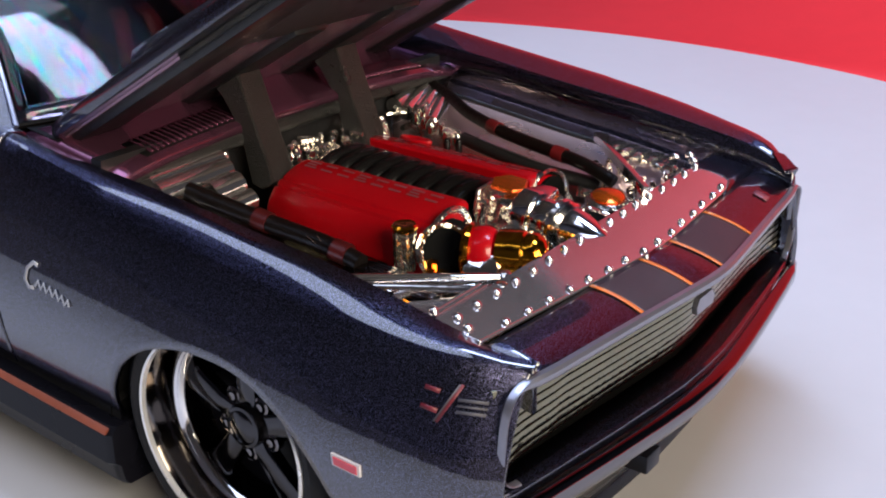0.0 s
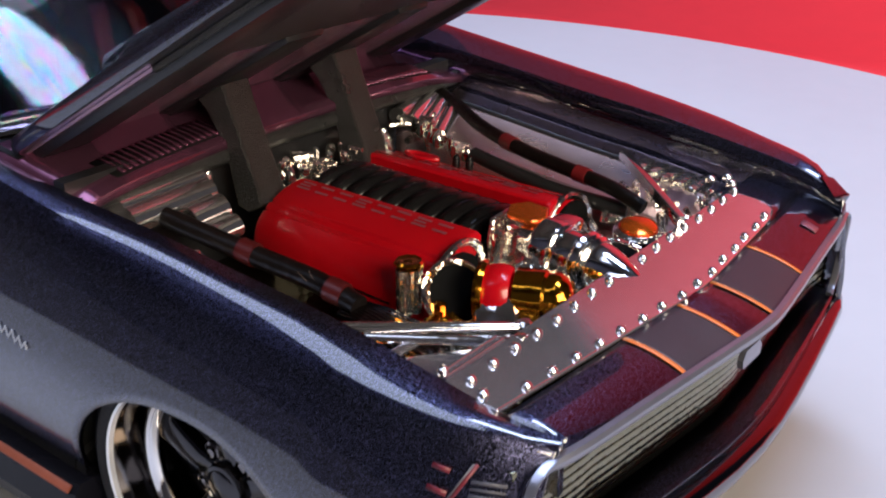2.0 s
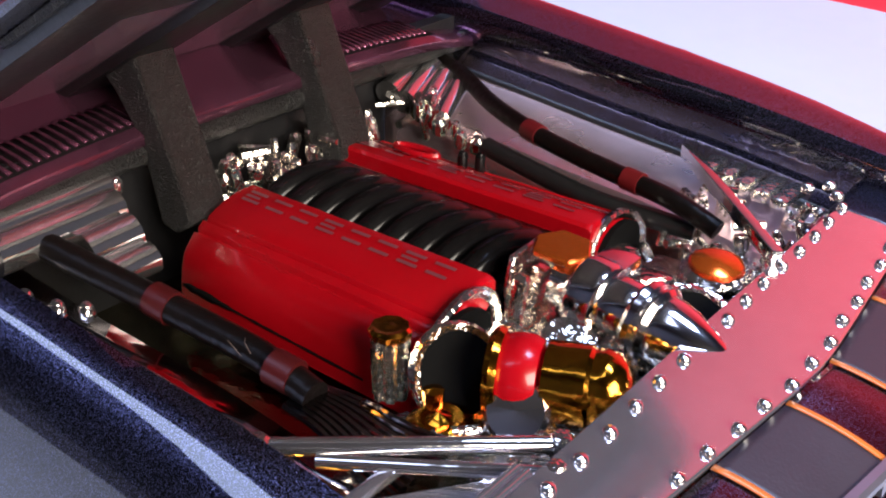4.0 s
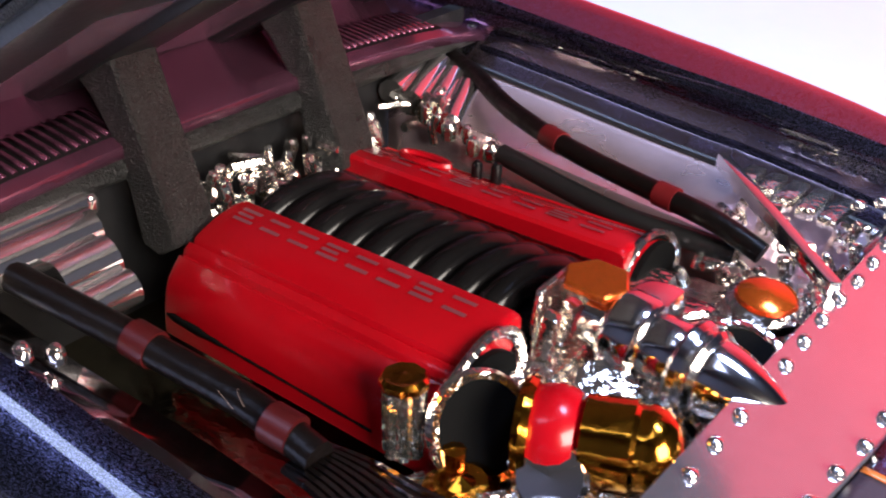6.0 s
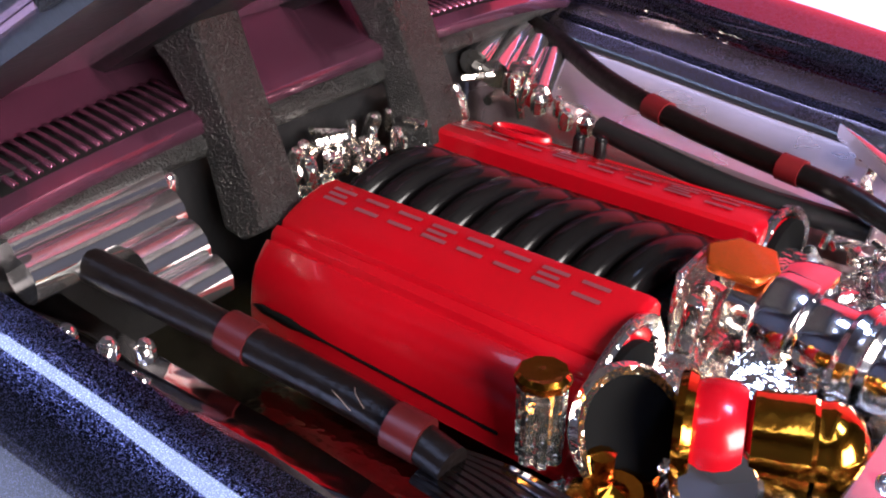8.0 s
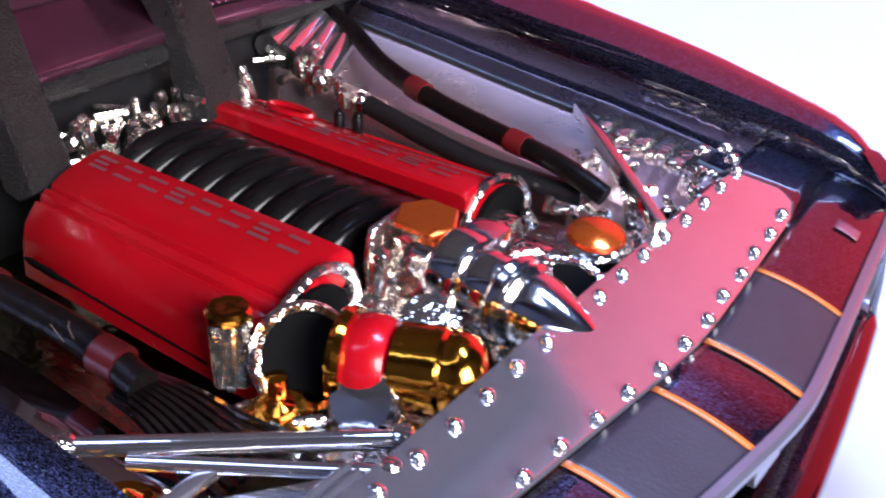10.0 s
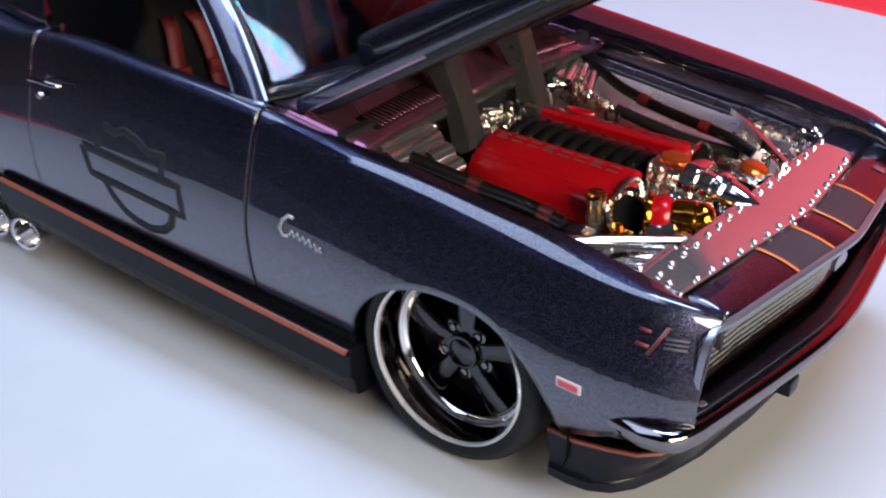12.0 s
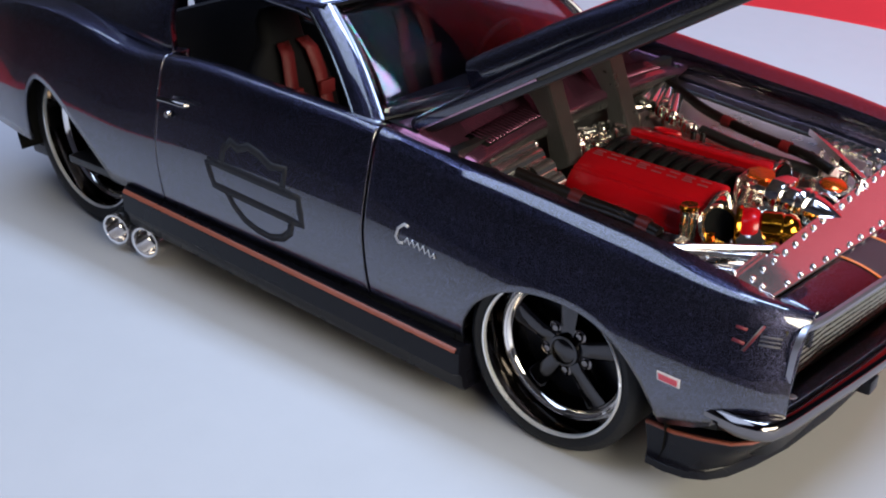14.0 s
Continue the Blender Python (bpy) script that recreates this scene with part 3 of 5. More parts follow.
# ---- riveted chrome plate ahead of the engine ----
plate_z = lambda x: 0.792 - (x - 0.575) * 0.10
rows = []
for y in [-0.712, -0.711, -0.706] + span(-0.70, 0.52, 24) + [0.538, 0.549, 0.555]:
    e = seam_x(y) - 0.004
    far_round = 0.05 * max(0.0, (y - 0.49) / 0.065) ** 2
    a, b = 0.575 + 0.3 * far_round, e - far_round
    rows.append([(x, y, plate_z(x) + dz) for x, dz in ((a + 0.002, -0.05), (a, -0.004), (a + 0.003, -0.0005), (a + 0.008, 0), (a * 0.5 + b * 0.5, 0), (b - 0.006, 0), (b, -0.0005))])
plate = part("radiator_plate", loft(rows, (0, 0, 1)), PLATE, car, "polished plate with two rows of rivets", solid=0.008)
# painted deck beyond the end of the plate
rows = [[(0.560 + 0.01 * k, y, 0.772 - 0.02 * (k > 0.5)) for k in (0, 1)] + [(x, y, plate_z(x) - 0.010) for x in span(0.575, seam_x(y) - 0.003, 6)] for y in span(0.45, 0.735, 12)]
part("corner_deck", loft(rows, (0, 0, 1)), PAINT, car, "dark purple painted corner deck", solid=0.01)


def rivet_mesh():
    bm = lathe([(0.0150, -0.004), (0.0148, 0.003), (0.0125, 0.009), (0.008, 0.0125), (0, 0.0135)], (0, 0, 0), (0, 0, 1), 14)
    bmesh.ops.recalc_face_normals(bm, faces=bm.faces[:])
    for v in bm.verts:
        v.co *= S
    for f in bm.faces:
        f.smooth = True
    me = bpy.data.meshes.new("rivet")
    bm.to_mesh(me)
    me.materials.append(CHROME)
    return me


RIVET = rivet_mesh()


def rivet(x, y, z, parent, size=1.0):
    ob = new("rivet", RIVET)
    ob.parent = parent
    ob.matrix_basis = Matrix.Translation(Vector((x, y, z)) * S) @ Matrix.Scale(size * 0.74, 4)
    return ob


for k in range(17):
    y = -0.668 + 0.0763 * k
    x = 0.600 - 0.018 * y + 0.002 * math.sin(k * 5)
    rivet(x, y, plate_z(x) + 0.001, plate)
for k in range(15):
    y = -0.612 + 0.0768 * k
    x = seam_x(y) - 0.018 + 0.002 * math.sin(k * 3)
    rivet(x, y, plate_z(x) + 0.001, plate)
rivet(0.553, -0.675, plate_z(0.58), plate)
rivet(0.655, -0.69, plate_z(0.655) + 0.001, plate)

# ---- hood, open, on two arms ----
TILT = math.atan2(0.574, 1.0)
HOOD = Matrix.Translation((-0.735, 0, 0.962)) @ Matrix.Rotation(-TILT, 4, "Y")  # x runs up along the hood, z out of its top


def hood_half(x):
    return curve([(0, 0.69), (0.08, 0.71), (1.0, 0.735), (1.40, 0.71), (1.46, 0.66)], x)


rows = []
for x in (0.0, 0.01, 0.05, 0.3, 0.6, 0.9, 1.2, 1.38, 1.45, 1.46):
    w = hood_half(x)
    end = 0.012 if 0.005 < x < 1.455 else 0.0
    top = [(-1, 0.0), (-0.992, 0.010), (-0.97, 0.016), (-0.7, 0.028), (-0.35, 0.036), (0, 0.040), (0.35, 0.036), (0.7, 0.028), (0.97, 0.016), (0.992, 0.010), (1, 0.0)]
    ring = [(x, w * y, z + end) for y, z in top] + [(x, w * y, -0.016) for y in (0.995, 0.95, 0.5, 0, -0.5, -0.95, -0.995)]
    rows.append([HOOD @ Vector(p) for p in ring])
mid = [[HOOD @ Vector((x, 0, 0.01))] * len(rows[0]) for x in (0.0, 1.46)]
hood = part("hood", loft([mid[0]] + rows + [mid[1]], None, True), PAINT, car, "open dark purple hood")
for lo, hi in (((0.03, -0.66, -0.05), (1.40, -0.53, -0.012)), ((0.03, 0.56, -0.05), (1.40, 0.66, -0.012)),
               ((0.02, -0.30, -0.045), (0.62, -0.17, -0.012)), ((0.02, 0.11, -0.045), (0.62, 0.235, -0.012)), ((1.25, -0.525, -0.045), (1.38, 0.555, -0.012))):
    bm = box(lo, hi, 0.012)
    bm.transform(HOOD)
    part("hood_rib", bm, BLACK, hood, "grained black rib under the hood")
bm = box((0.60, -0.67, -0.030), (1.42, 0.67, -0.0175))
bm.transform(HOOD)
part("hood_pad", bm, BLACK_ROUGH, hood, "grained black pad under the hood")
bm = box((0.02, -0.67, -0.024), (0.598, 0.67, -0.017))
bm.transform(HOOD)
part("hood_lining", bm, HOOD_LINING, hood, "polished purple lining under the hood")
# raised scoop with a rear mouth
rows = []
for x, h, w in ((0.115, 0.140, 0.425), (0.125, 0.150, 0.435), (0.20, 0.150, 0.435), (0.60, 0.135, 0.42), (1.0, 0.105, 0.40), (1.25, 0.06, 0.38), (1.36, 0.03, 0.36)):
    rows.append([HOOD @ Vector((x + dx, y * w, z)) for y, z, dx in ((-1.06, 0.02, 0), (-1.01, h * 0.8, 0), (-0.97, h * 0.95, 0), (-0.90, h, 0), (-0.4, h + 0.006, 0), (0, h + 0.008, 0), (0.4, h + 0.006, 0), (0.90, h, 0), (0.97, h * 0.95, 0), (1.01, h * 0.8, 0), (1.06, 0.02, 0))])
part("hood_scoop", loft(rows, (0, 0, 1)), PAINT, hood, "raised hood scoop", solid=0.02)
# scoop mouth: a block coloured near-black in place of inner shade
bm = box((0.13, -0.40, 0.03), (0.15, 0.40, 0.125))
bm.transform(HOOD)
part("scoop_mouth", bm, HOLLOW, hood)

for s in (-1, 1):
    y0, y1 = (-0.285, -0.195) if s < 0 else (0.125, 0.220)
    outline = [(-0.255, 0.820), (-0.262, 0.86), (-0.300, 0.95), (-0.345, 1.06), (-0.372, 1.135), (-0.34, 1.185), (-0.46, 1.115), (-0.62, 1.028), (-0.60, 1.025), (-0.475, 1.075),
               (-0.435, 1.04), (-0.395, 0.985), (-0.362, 0.90), (-0.34, 0.80), (-0.30, 0.79)]
    bm = prism([(x, z) for x, z in outline], y1 - y0, Matrix.Translation((0, y1, 0)) @ pose(0, 0, 0, 90, 0, 0))
    bm.transform(Matrix.Translation((-0.06, 0, -0.028)))
    part("hood_arm", bm, BLACK_ROUGH, car, "grained black hood hinge arm", bevel=0.016)

# ---- cowl, vents, firewall ----
def cowl_z(x, y):
    return top_z(x) - 0.008 - 0.016 * (y / 0.735) ** 8 + 0.036 * (1 - (y / 0.735) ** 2)


rows = []
for y in span(-0.728, 0.728, 25):
    q = (y / 0.735) ** 2
    rear = -0.83 + 0.16 * (1 - q)
    rows.append([(x, y, cowl_z(x, y)) for x in span(rear, -0.442, 7)] + [(-0.424, y, cowl_z(-0.44, y) - 0.008), (-0.422, y, cowl_z(-0.44, y) - 0.028)])
cowl = part("cowl", loft(rows, (0, 0, 1)), COWL_REFLECT, car, "painted cowl panel with vents", solid=0.012)
for s in (-1, 1):
    rows = [[(x, s * y, cowl_z(x, y) + 0.0015) for x in span(-0.555, -0.450, 4)] for y in span(0.255, 0.605, 8)]
    # sheet laid over the cowl, black for the shade between the slats
    part("vent_recess", loft(rows, (0, 0, 1)), HOLLOW, cowl, solid=0.004)
    for k in range(17):
        y = s * (0.268 + 0.0195 * k)
        rows = [[(x, y + dy, cowl_z(x, y) + dz) for dy, dz in ((-0.0045, 0.001), (-0.0035, 0.0075), (0.0035, 0.0075), (0.0045, 0.001))] for x in span(-0.552, -0.453, 4)]
        part("vent_slat", loft(rows, (0, 0, 1)), COWL_REFLECT, cowl, solid=0.002)
part("firewall", box((-0.52, -0.73, 0.45), (-0.48, 0.73, 0.945)), BLACK, car, "black firewall")
part("firewall_bar", tube([(-0.455, -0.73, 0.890), (-0.440, -0.35, 0.900), (-0.440, 0.35, 0.900), (-0.455, 0.73, 0.890)], 0.022, 10), BLACK_ROUGH, car, "grained black bar across the firewall")

# ---- greenhouse ----
GLASS_LOW = [(-0.86 + 0.155 * (1 - (abs(y) / 0.735) ** 2.0), y, 0.968 + 0.014 * (1 - (y / 0.735) ** 2)) for y in span(-0.735, 0.735, 25)]
GLASS_TOP = [(-1.255 + 0.095 * (1 - (abs(y) / 0.57) ** 2.0), y, 1.288 + 0.022 * (1 - (y / 0.57) ** 2)) for y in span(-0.57, 0.57, 25)]
rows = []
for t in span(0, 1, 9):
    rows.append([tuple(Vector(a).lerp(Vector(b), t) + Vector((0.025, 0, 0.02)) * math.sin(math.pi * t)) for a, b in zip(GLASS_LOW, GLASS_TOP)])
screen = part("windshield", loft(rows, (1, 0, 0.5)), GLASS, car, "smoke-tinted windshield", solid=0.010)
screen.visible_shadow = False
for pts in (GLASS_LOW, GLASS_TOP):
    part("windshield_trim", tube([(x, y, z + 0.002) for x, y, z in pts], 0.009, 6, None, 1), BLACK_GLOSS, car)
for s in (1, -1):
    # pillar: outer painted face, chrome trim on the glass side
    rows = []
    for t in span(-0.02, 1.02, 9):
        a, b = Vector(GLASS_LOW[0]), Vector(GLASS_TOP[0])
        p = a.lerp(b, t) + Vector((0.012, 0, 0.02)) * math.sin(math.pi * min(max(t, 0), 1))
        w = 0.062
        rows.append([tuple(Vector((q.x, q.y * s, q.z))) for q in (p + Vector((0.020, 0.012, -0.004)), p + Vector((0.020, -0.002, 0.012)), p + Vector((0.0, -0.024, 0.016)),
                     p + Vector((-0.5 * w, -0.040, 0.010)), p + Vector((-w, -0.046, -0.004)), p + Vector((-w - 0.012, -0.036, -0.012)), p + Vector((-w - 0.012, -0.010, -0.03)), p + Vector((0, 0.014, -0.03)))])
    part("windshield_pillar", loft(rows, (0, -s, 0), True), PAINT, car, "painted windshield pillar")
    a, b = Vector(GLASS_LOW[0]), Vector(GLASS_TOP[0])
    line = [a.lerp(b, t) + Vector((0.012, 0, 0.02)) * math.sin(math.pi * t) + Vector((0.024, 0.004, 0.008)) for t in span(0, 1, 7)]
    part("pillar_trim", tube([(p.x, p.y * s, p.z) for p in line], 0.008, 6, None, 1), SILVER, car, "silver trim along the windshield")
    line = [a.lerp(b, t) + Vector((0.012, 0, 0.02)) * math.sin(math.pi * t) + Vector((-0.072, -0.042, 0.0)) for t in span(0, 1, 7)]
    part("gutter_trim", tube([(p.x, p.y * s, p.z) for p in line], 0.0075, 6, None, 1), BLACK_GLOSS, car)
# roof with sail panels
rows = []
for x, z, w in ((-1.235, 1.300, 0.585), (-1.30, 1.325, 0.60), (-1.6, 1.352, 0.62), (-1.95, 1.350, 0.62), (-2.2, 1.325, 0.61), (-2.36, 1.295, 0.59)):
    rows.append([(x - 0.10 * (abs(u) ** 2) * (1 if x > -1.5 else 0) + (0.095 * (1 - u * u) if x > -1.28 else 0), w * u, z - 0.055 * abs(u) ** 3 + (0.012 if abs(u) < 0.4 else 0)) for u in span(-1, 1, 17)])
part("roof", loft(rows, (0, 0, 1)), PAINT, car, solid=0.03)
for s in (1, -1):
    rows = []
    for t in span(0, 1, 7):
        front = Vector((-2.02, -0.745, 1.005)).lerp(Vector((-2.06, -0.615, 1.30)), t) + Vector((-0.03, -0.02, 0)) * math.sin(math.pi * t)
        back = Vector((-2.95, -0.68, 1.07)).lerp(Vector((-2.36, -0.58, 1.26)), t)
        rows.append([tuple(Vector((p.x, p.y * s, p.z))) for p in (front + Vector((0, 0.03, 0)), front, front.lerp(back, 0.06) + Vector((0, -0.012, 0)), front.lerp(back, 0.5) + Vector((0, -0.015, 0)), back, back + Vector((0, 0.08, 0)))])
    part("sail_panel", loft(rows, (0, -s, 0)), PAINT, car, solid=0.02)
    rail = [(-1.245, -0.590 * s, 1.293), (-1.5, -0.625 * s, 1.302), (-1.8, -0.632 * s, 1.305), (-2.07, -0.625 * s, 1.292)]
    part("roof_rail", tube(rail, 0.018, 8), PAINT, car)
rows = [[(-2.36, y * 0.60, 1.285), (-2.65, y * 0.64, 1.18), (-2.95, y * 0.68, 1.065)] for y in span(-1, 1, 9)]
back = part("rear_window", loft(rows, (-1, 0, 1)), GLASS, car, "smoke-tinted rear window", solid=0.01)
back.visible_shadow = False
rows = [[(-2.93, y * 0.70, 1.07), (-3.2, y * 0.70, 1.06), (-3.55, y * 0.68, 1.03), (-3.68, y * 0.62, 0.99), (-3.70, y * 0.62, 0.60), (-3.66, y * 0.60, 0.35)] for y in span(-1, 1, 9)]
part("trunk_lid", loft(rows, (-1, 0, 1)), PAINT, car, solid=0.02)
# door handle
for s in (1, -1):
    bm = tube([(-1.93, -0.893 * s, 0.858), (-1.92, -0.918 * s, 0.872), (-1.86, -0.918 * s, 0.876), (-1.78, -0.910 * s, 0.872), (-1.765, -0.888 * s, 0.866)], 0.010, 8)
    part("door_handle", bm, BUMPER, car, "chrome door handle")
    part("lock_button", lathe([(0, 0.006), (0.014, 0.004), (0.016, -0.01)], (-1.905, -0.895 * s, 0.80), (0, -s, 0), 12), BUMPER, car)

# ---- cabin ----
bm = loft([[(x, y, z) for x, z in ((-0.70, 0.95), (-0.92, 0.975), (-1.00, 0.955), (-1.02, 0.86), (-0.95, 0.62))] for y in span(-0.70, 0.70, 5)], (-1, 0, 1))
part("dashboard", bm, SEAT_BLACK, car, "black dashboard")
part("cabin_wall", box((-2.62, -0.72, 0.34), (-2.58, 0.72, 1.0)), SEAT_BLACK, car)
for s in (-1, 1):
    cy = s * 0.36
    rows = []
    for z, x, w, d in ((0.45, -1.62, 0.24, 0.07), (0.60, -1.66, 0.25, 0.08), (0.80, -1.71, 0.25, 0.075), (0.95, -1.75, 0.21, 0.065), (1.03, -1.77, 0.13, 0.055), (1.12, -1.79, 0.12, 0.05), (1.16, -1.80, 0.09, 0.035)):
        rows.append([(x + d * math.cos(a), cy + w * math.sin(a) * (1 + 0.08 * math.cos(2 * a)), z) for a in span(0, 2 * math.pi * 15 / 16, 16)])
    rows.append([(-1.80, cy, 1.165)] * 16)
    seat = part("seat", loft(rows, (1, 0, 0), True), SEAT_BLACK, car, "black bucket seat with red harness")
    part("seat_cushion", box((-1.62, cy - 0.24, 0.40), (-1.15, cy + 0.24, 0.56), 0.05), SEAT_BLACK, seat)
    for k in (-1, 1):
        rows = []
        for x, y, z in ((-1.70, 0.055, 1.04), (-1.655, 0.07, 1.00), (-1.625, 0.085, 0.90), (-1.60, 0.095, 0.78), (-1.56, 0.085, 0.66), (-1.50, 0.05, 0.57)):
            rows.append([(x, cy + k * y - 0.034, z), (x + 0.004, cy + k * y, z), (x, cy + k * y + 0.034, z)])
        part("harness_strap", loft(rows, (1, 0, 0)), BELT_RED, seat, "red harness strap", solid=0.012)
        bm = box((-1.612, cy + k * 0.093 - 0.042, 0.80), (-1.588, cy + k * 0.093 + 0.042, 0.86), 0.006)
        part("strap_buckle", bm, BELT_RED, seat)
rows = [[(-1.16 + 0.17 * math.cos(a) * 0.35 + 0, 0.36 + 0.17 * math.sin(a), 0.90 + 0.17 * math.cos(a))] for a in span(0, 2 * math.pi, 25)]
part("steering_wheel", tube([r[0] for r in rows], 0.014, 8, None, 1), SEAT_BLACK, car, "black steering wheel")


# ---- wheels ----
def wheel(name, cx, cz, rim_r, tyre_r, face):
    """A deep five-spoke wheel; face: how far out its lip stands."""
    hub = new(name)
    hub.parent = car
    base = (cx, -face, cz)
    k = rim_r / 0.285
    out = (0, -1, 0)
    t = tyre_r
    bm = lathe([(rim_r - 0.004, -0.004), (rim_r + 0.008, 0.006), ((rim_r + t) / 2, 0.010), (t - 0.012, 0.0), (t, -0.022), (t, -0.20), (t - 0.02, -0.225), (rim_r, -0.225)], base, out, 64)
    tyre = part("tyre", bm, RUBBER, hub, "black low-profile tyre")
    bm = lathe([(rim_r - 0.002, -0.012), (rim_r, 0.006), (rim_r - 0.004, 0.011), (rim_r - 0.009, 0.008), (rim_r - 0.011, -0.004)], base, out, 72)
    part("rim_lip", bm, LIP, hub, "bright polished rim lip")
    bm = lathe([(rim_r - 0.011, -0.004), (rim_r - 0.020, -0.03), (rim_r - 0.032, -0.082), (rim_r - 0.056, -0.096), (rim_r - 0.060, -0.11), (rim_r - 0.066, -0.20), (0.04, -0.205)], base, out, 72)
    part("rim_barrel", bm, DISH, hub, "smoked chrome deep dish")
    bm = lathe([(rim_r - 0.030, -0.080), (rim_r - 0.034, -0.078), (rim_r - 0.040, -0.083), (rim_r - 0.043, -0.082), (rim_r - 0.048, -0.086), (rim_r - 0.054, -0.096)], base, out, 72)
    part("rim_step", bm, CHROME, hub, "bright stepped ring inside the dish")
    for i in range(5):
        a = 2 * math.pi * i / 5 + 0.30
        ca, sa = math.cos(a), math.sin(a)
        at = lambda r, w, h: (cx + r * ca - w * sa, -face - h, cz + r * sa + w * ca)
        rows = []
        for r, w, h in ((0.045 * k, 0.028 * k, -0.098), (0.10 * k, 0.030 * k, -0.094), (0.17 * k, 0.036 * k, -0.098), (0.232 * k, 0.046 * k, -0.104)):
            rows.append([at(r, -w, h - 0.035), at(r, -w, h - 0.006), at(r, -w * 0.75, h), at(r, w * 0.75, h), at(r, w, h - 0.006), at(r, w, h - 0.035)])
        part("spoke", loft(rows, out), GUNMETAL, hub, "dark gunmetal spoke")
        b = a + math.pi / 5
        where = (cx + 0.082 * k * math.cos(b), -face + 0.102, cz + 0.082 * k * math.sin(b))
        part("lug_nut", lathe([(0.026 * k, -0.02), (0.026 * k, 0.0), (0.019 * k, 0.003), (0.017 * k, -0.008), (0.012 * k, -0.008), (0.011 * k, 0.006), (0, 0.008)], where, out, 12), SMOKED, hub)
    bm = lathe([(0.062 * k, -0.135), (0.060 * k, -0.092), (0.056 * k, -0.080), (0.048 * k, -0.078), (0.046 * k, -0.082), (0.040 * k, -0.078), (0, -0.074)], base, out, 32)
    part("hub_cap", bm, GUNMETAL, hub, "dark round hub cap")
    bm = lathe([(rim_r * 0.80, -0.17), (rim_r * 0.80, -0.165), (rim_r * 0.3, -0.165)], base, out, 40)
    part("brake_disc", bm, TRIM, hub)
    return hub


def wheels():
    for cx, cz, rim, tyre, face in ((0.015, 0.348, 0.285, 0.346, 0.848), (-2.770, 0.442, 0.352, 0.436, 0.745)):
        one = wheel("wheel", cx, cz, rim, tyre, face)
        twin = new("wheel")
        twin.parent = car
        for o in one.children:
            bm = bmesh.new()
            bm.from_mesh(o.data)
            bmesh.ops.recalc_face_normals(bm, faces=bm.faces[:])
            bm.to_mesh(o.data)
            m = mirrored(bm)
            for v in m.verts:
                v.co /= S
            part(o.name.split(".")[0], m, o.data.materials[0], twin, o.get("label", ""))
            bm.free()


wheels()


# ---- engine bay ----
def merged(*pieces):
    """Several shapes that make one moulded part."""
    bm = bmesh.new()
    for piece in pieces:
        me = bpy.data.meshes.new("piece")
        piece.to_mesh(me)
        piece.free()
        bm.from_mesh(me)
        bpy.data.meshes.remove(me)
    return bm


part("bay_floor", box((-0.48, -0.56, 0.56), (0.74, 0.56, 0.60)), BAR_CHROME, car, "smoked chrome engine bay floor")
for s in (1, -1):
    # pressed inner fender: ledge, slope and bulge
    rows = []
    for x in span(-0.475, 0.735, 26):
        z0 = top_z(x) - 0.112
        w = (near_edge(x) if s > 0 else curve(BAY, x)) + 0.005
        wave = 0.018 * math.exp(-((x - 0.05) / 0.22) ** 2)
        if s > 0:
            ledge = ((0.04, -0.004), (0.07, -0.010 + wave), (0.105, -0.012 + wave * 1.5), (0.14, -0.026 + wave), (0.175, -0.036 + wave), (0.20, -0.085))
        else:
            ledge = ((0.06, -0.002), (0.12, -0.005), (0.20, -0.010), (0.27, -0.014), (0.285, -0.045))
        rows.append([(x, -s * w, z0 + 0.004), (x, -s * (w - 0.025), z0)] + [(x, -s * (w - d), z0 + h) for d, h in ledge] + [(x, -s * (w - ledge[-1][0] - 0.004), 0.585)])
    # the far side carries its reflected red as a painted tint
    part("inner_fender", loft(rows, (0, s, 1)), WAVY_CHROME if s > 0 else PINK_REFLECT_PLATE, car, "polished inner fender", solid=0.006)
    # drip channel along the bay edge
    pts = [(x, -s * ((near_edge(x) if s > 0 else curve(BAY, x)) - 0.022), top_z(x) - 0.108) for x in span(-0.46, 0.55, 9)]
    part("bay_seal", tube(pts, 0.009, 8, None, 2), BLACK, car, "black edge seal")

engine = part("engine", merged(box((-0.36, -0.22, 0.58), (0.33, 0.26, 0.745), 0.03), box((0.31, -0.16, 0.58), (0.42, 0.22, 0.73), 0.02),
                               box((0.28, -0.42, 0.585), (0.57, 0.40, 0.665), 0.02)), CAST_CHROME, car, "chrome-plated engine with red valve covers")


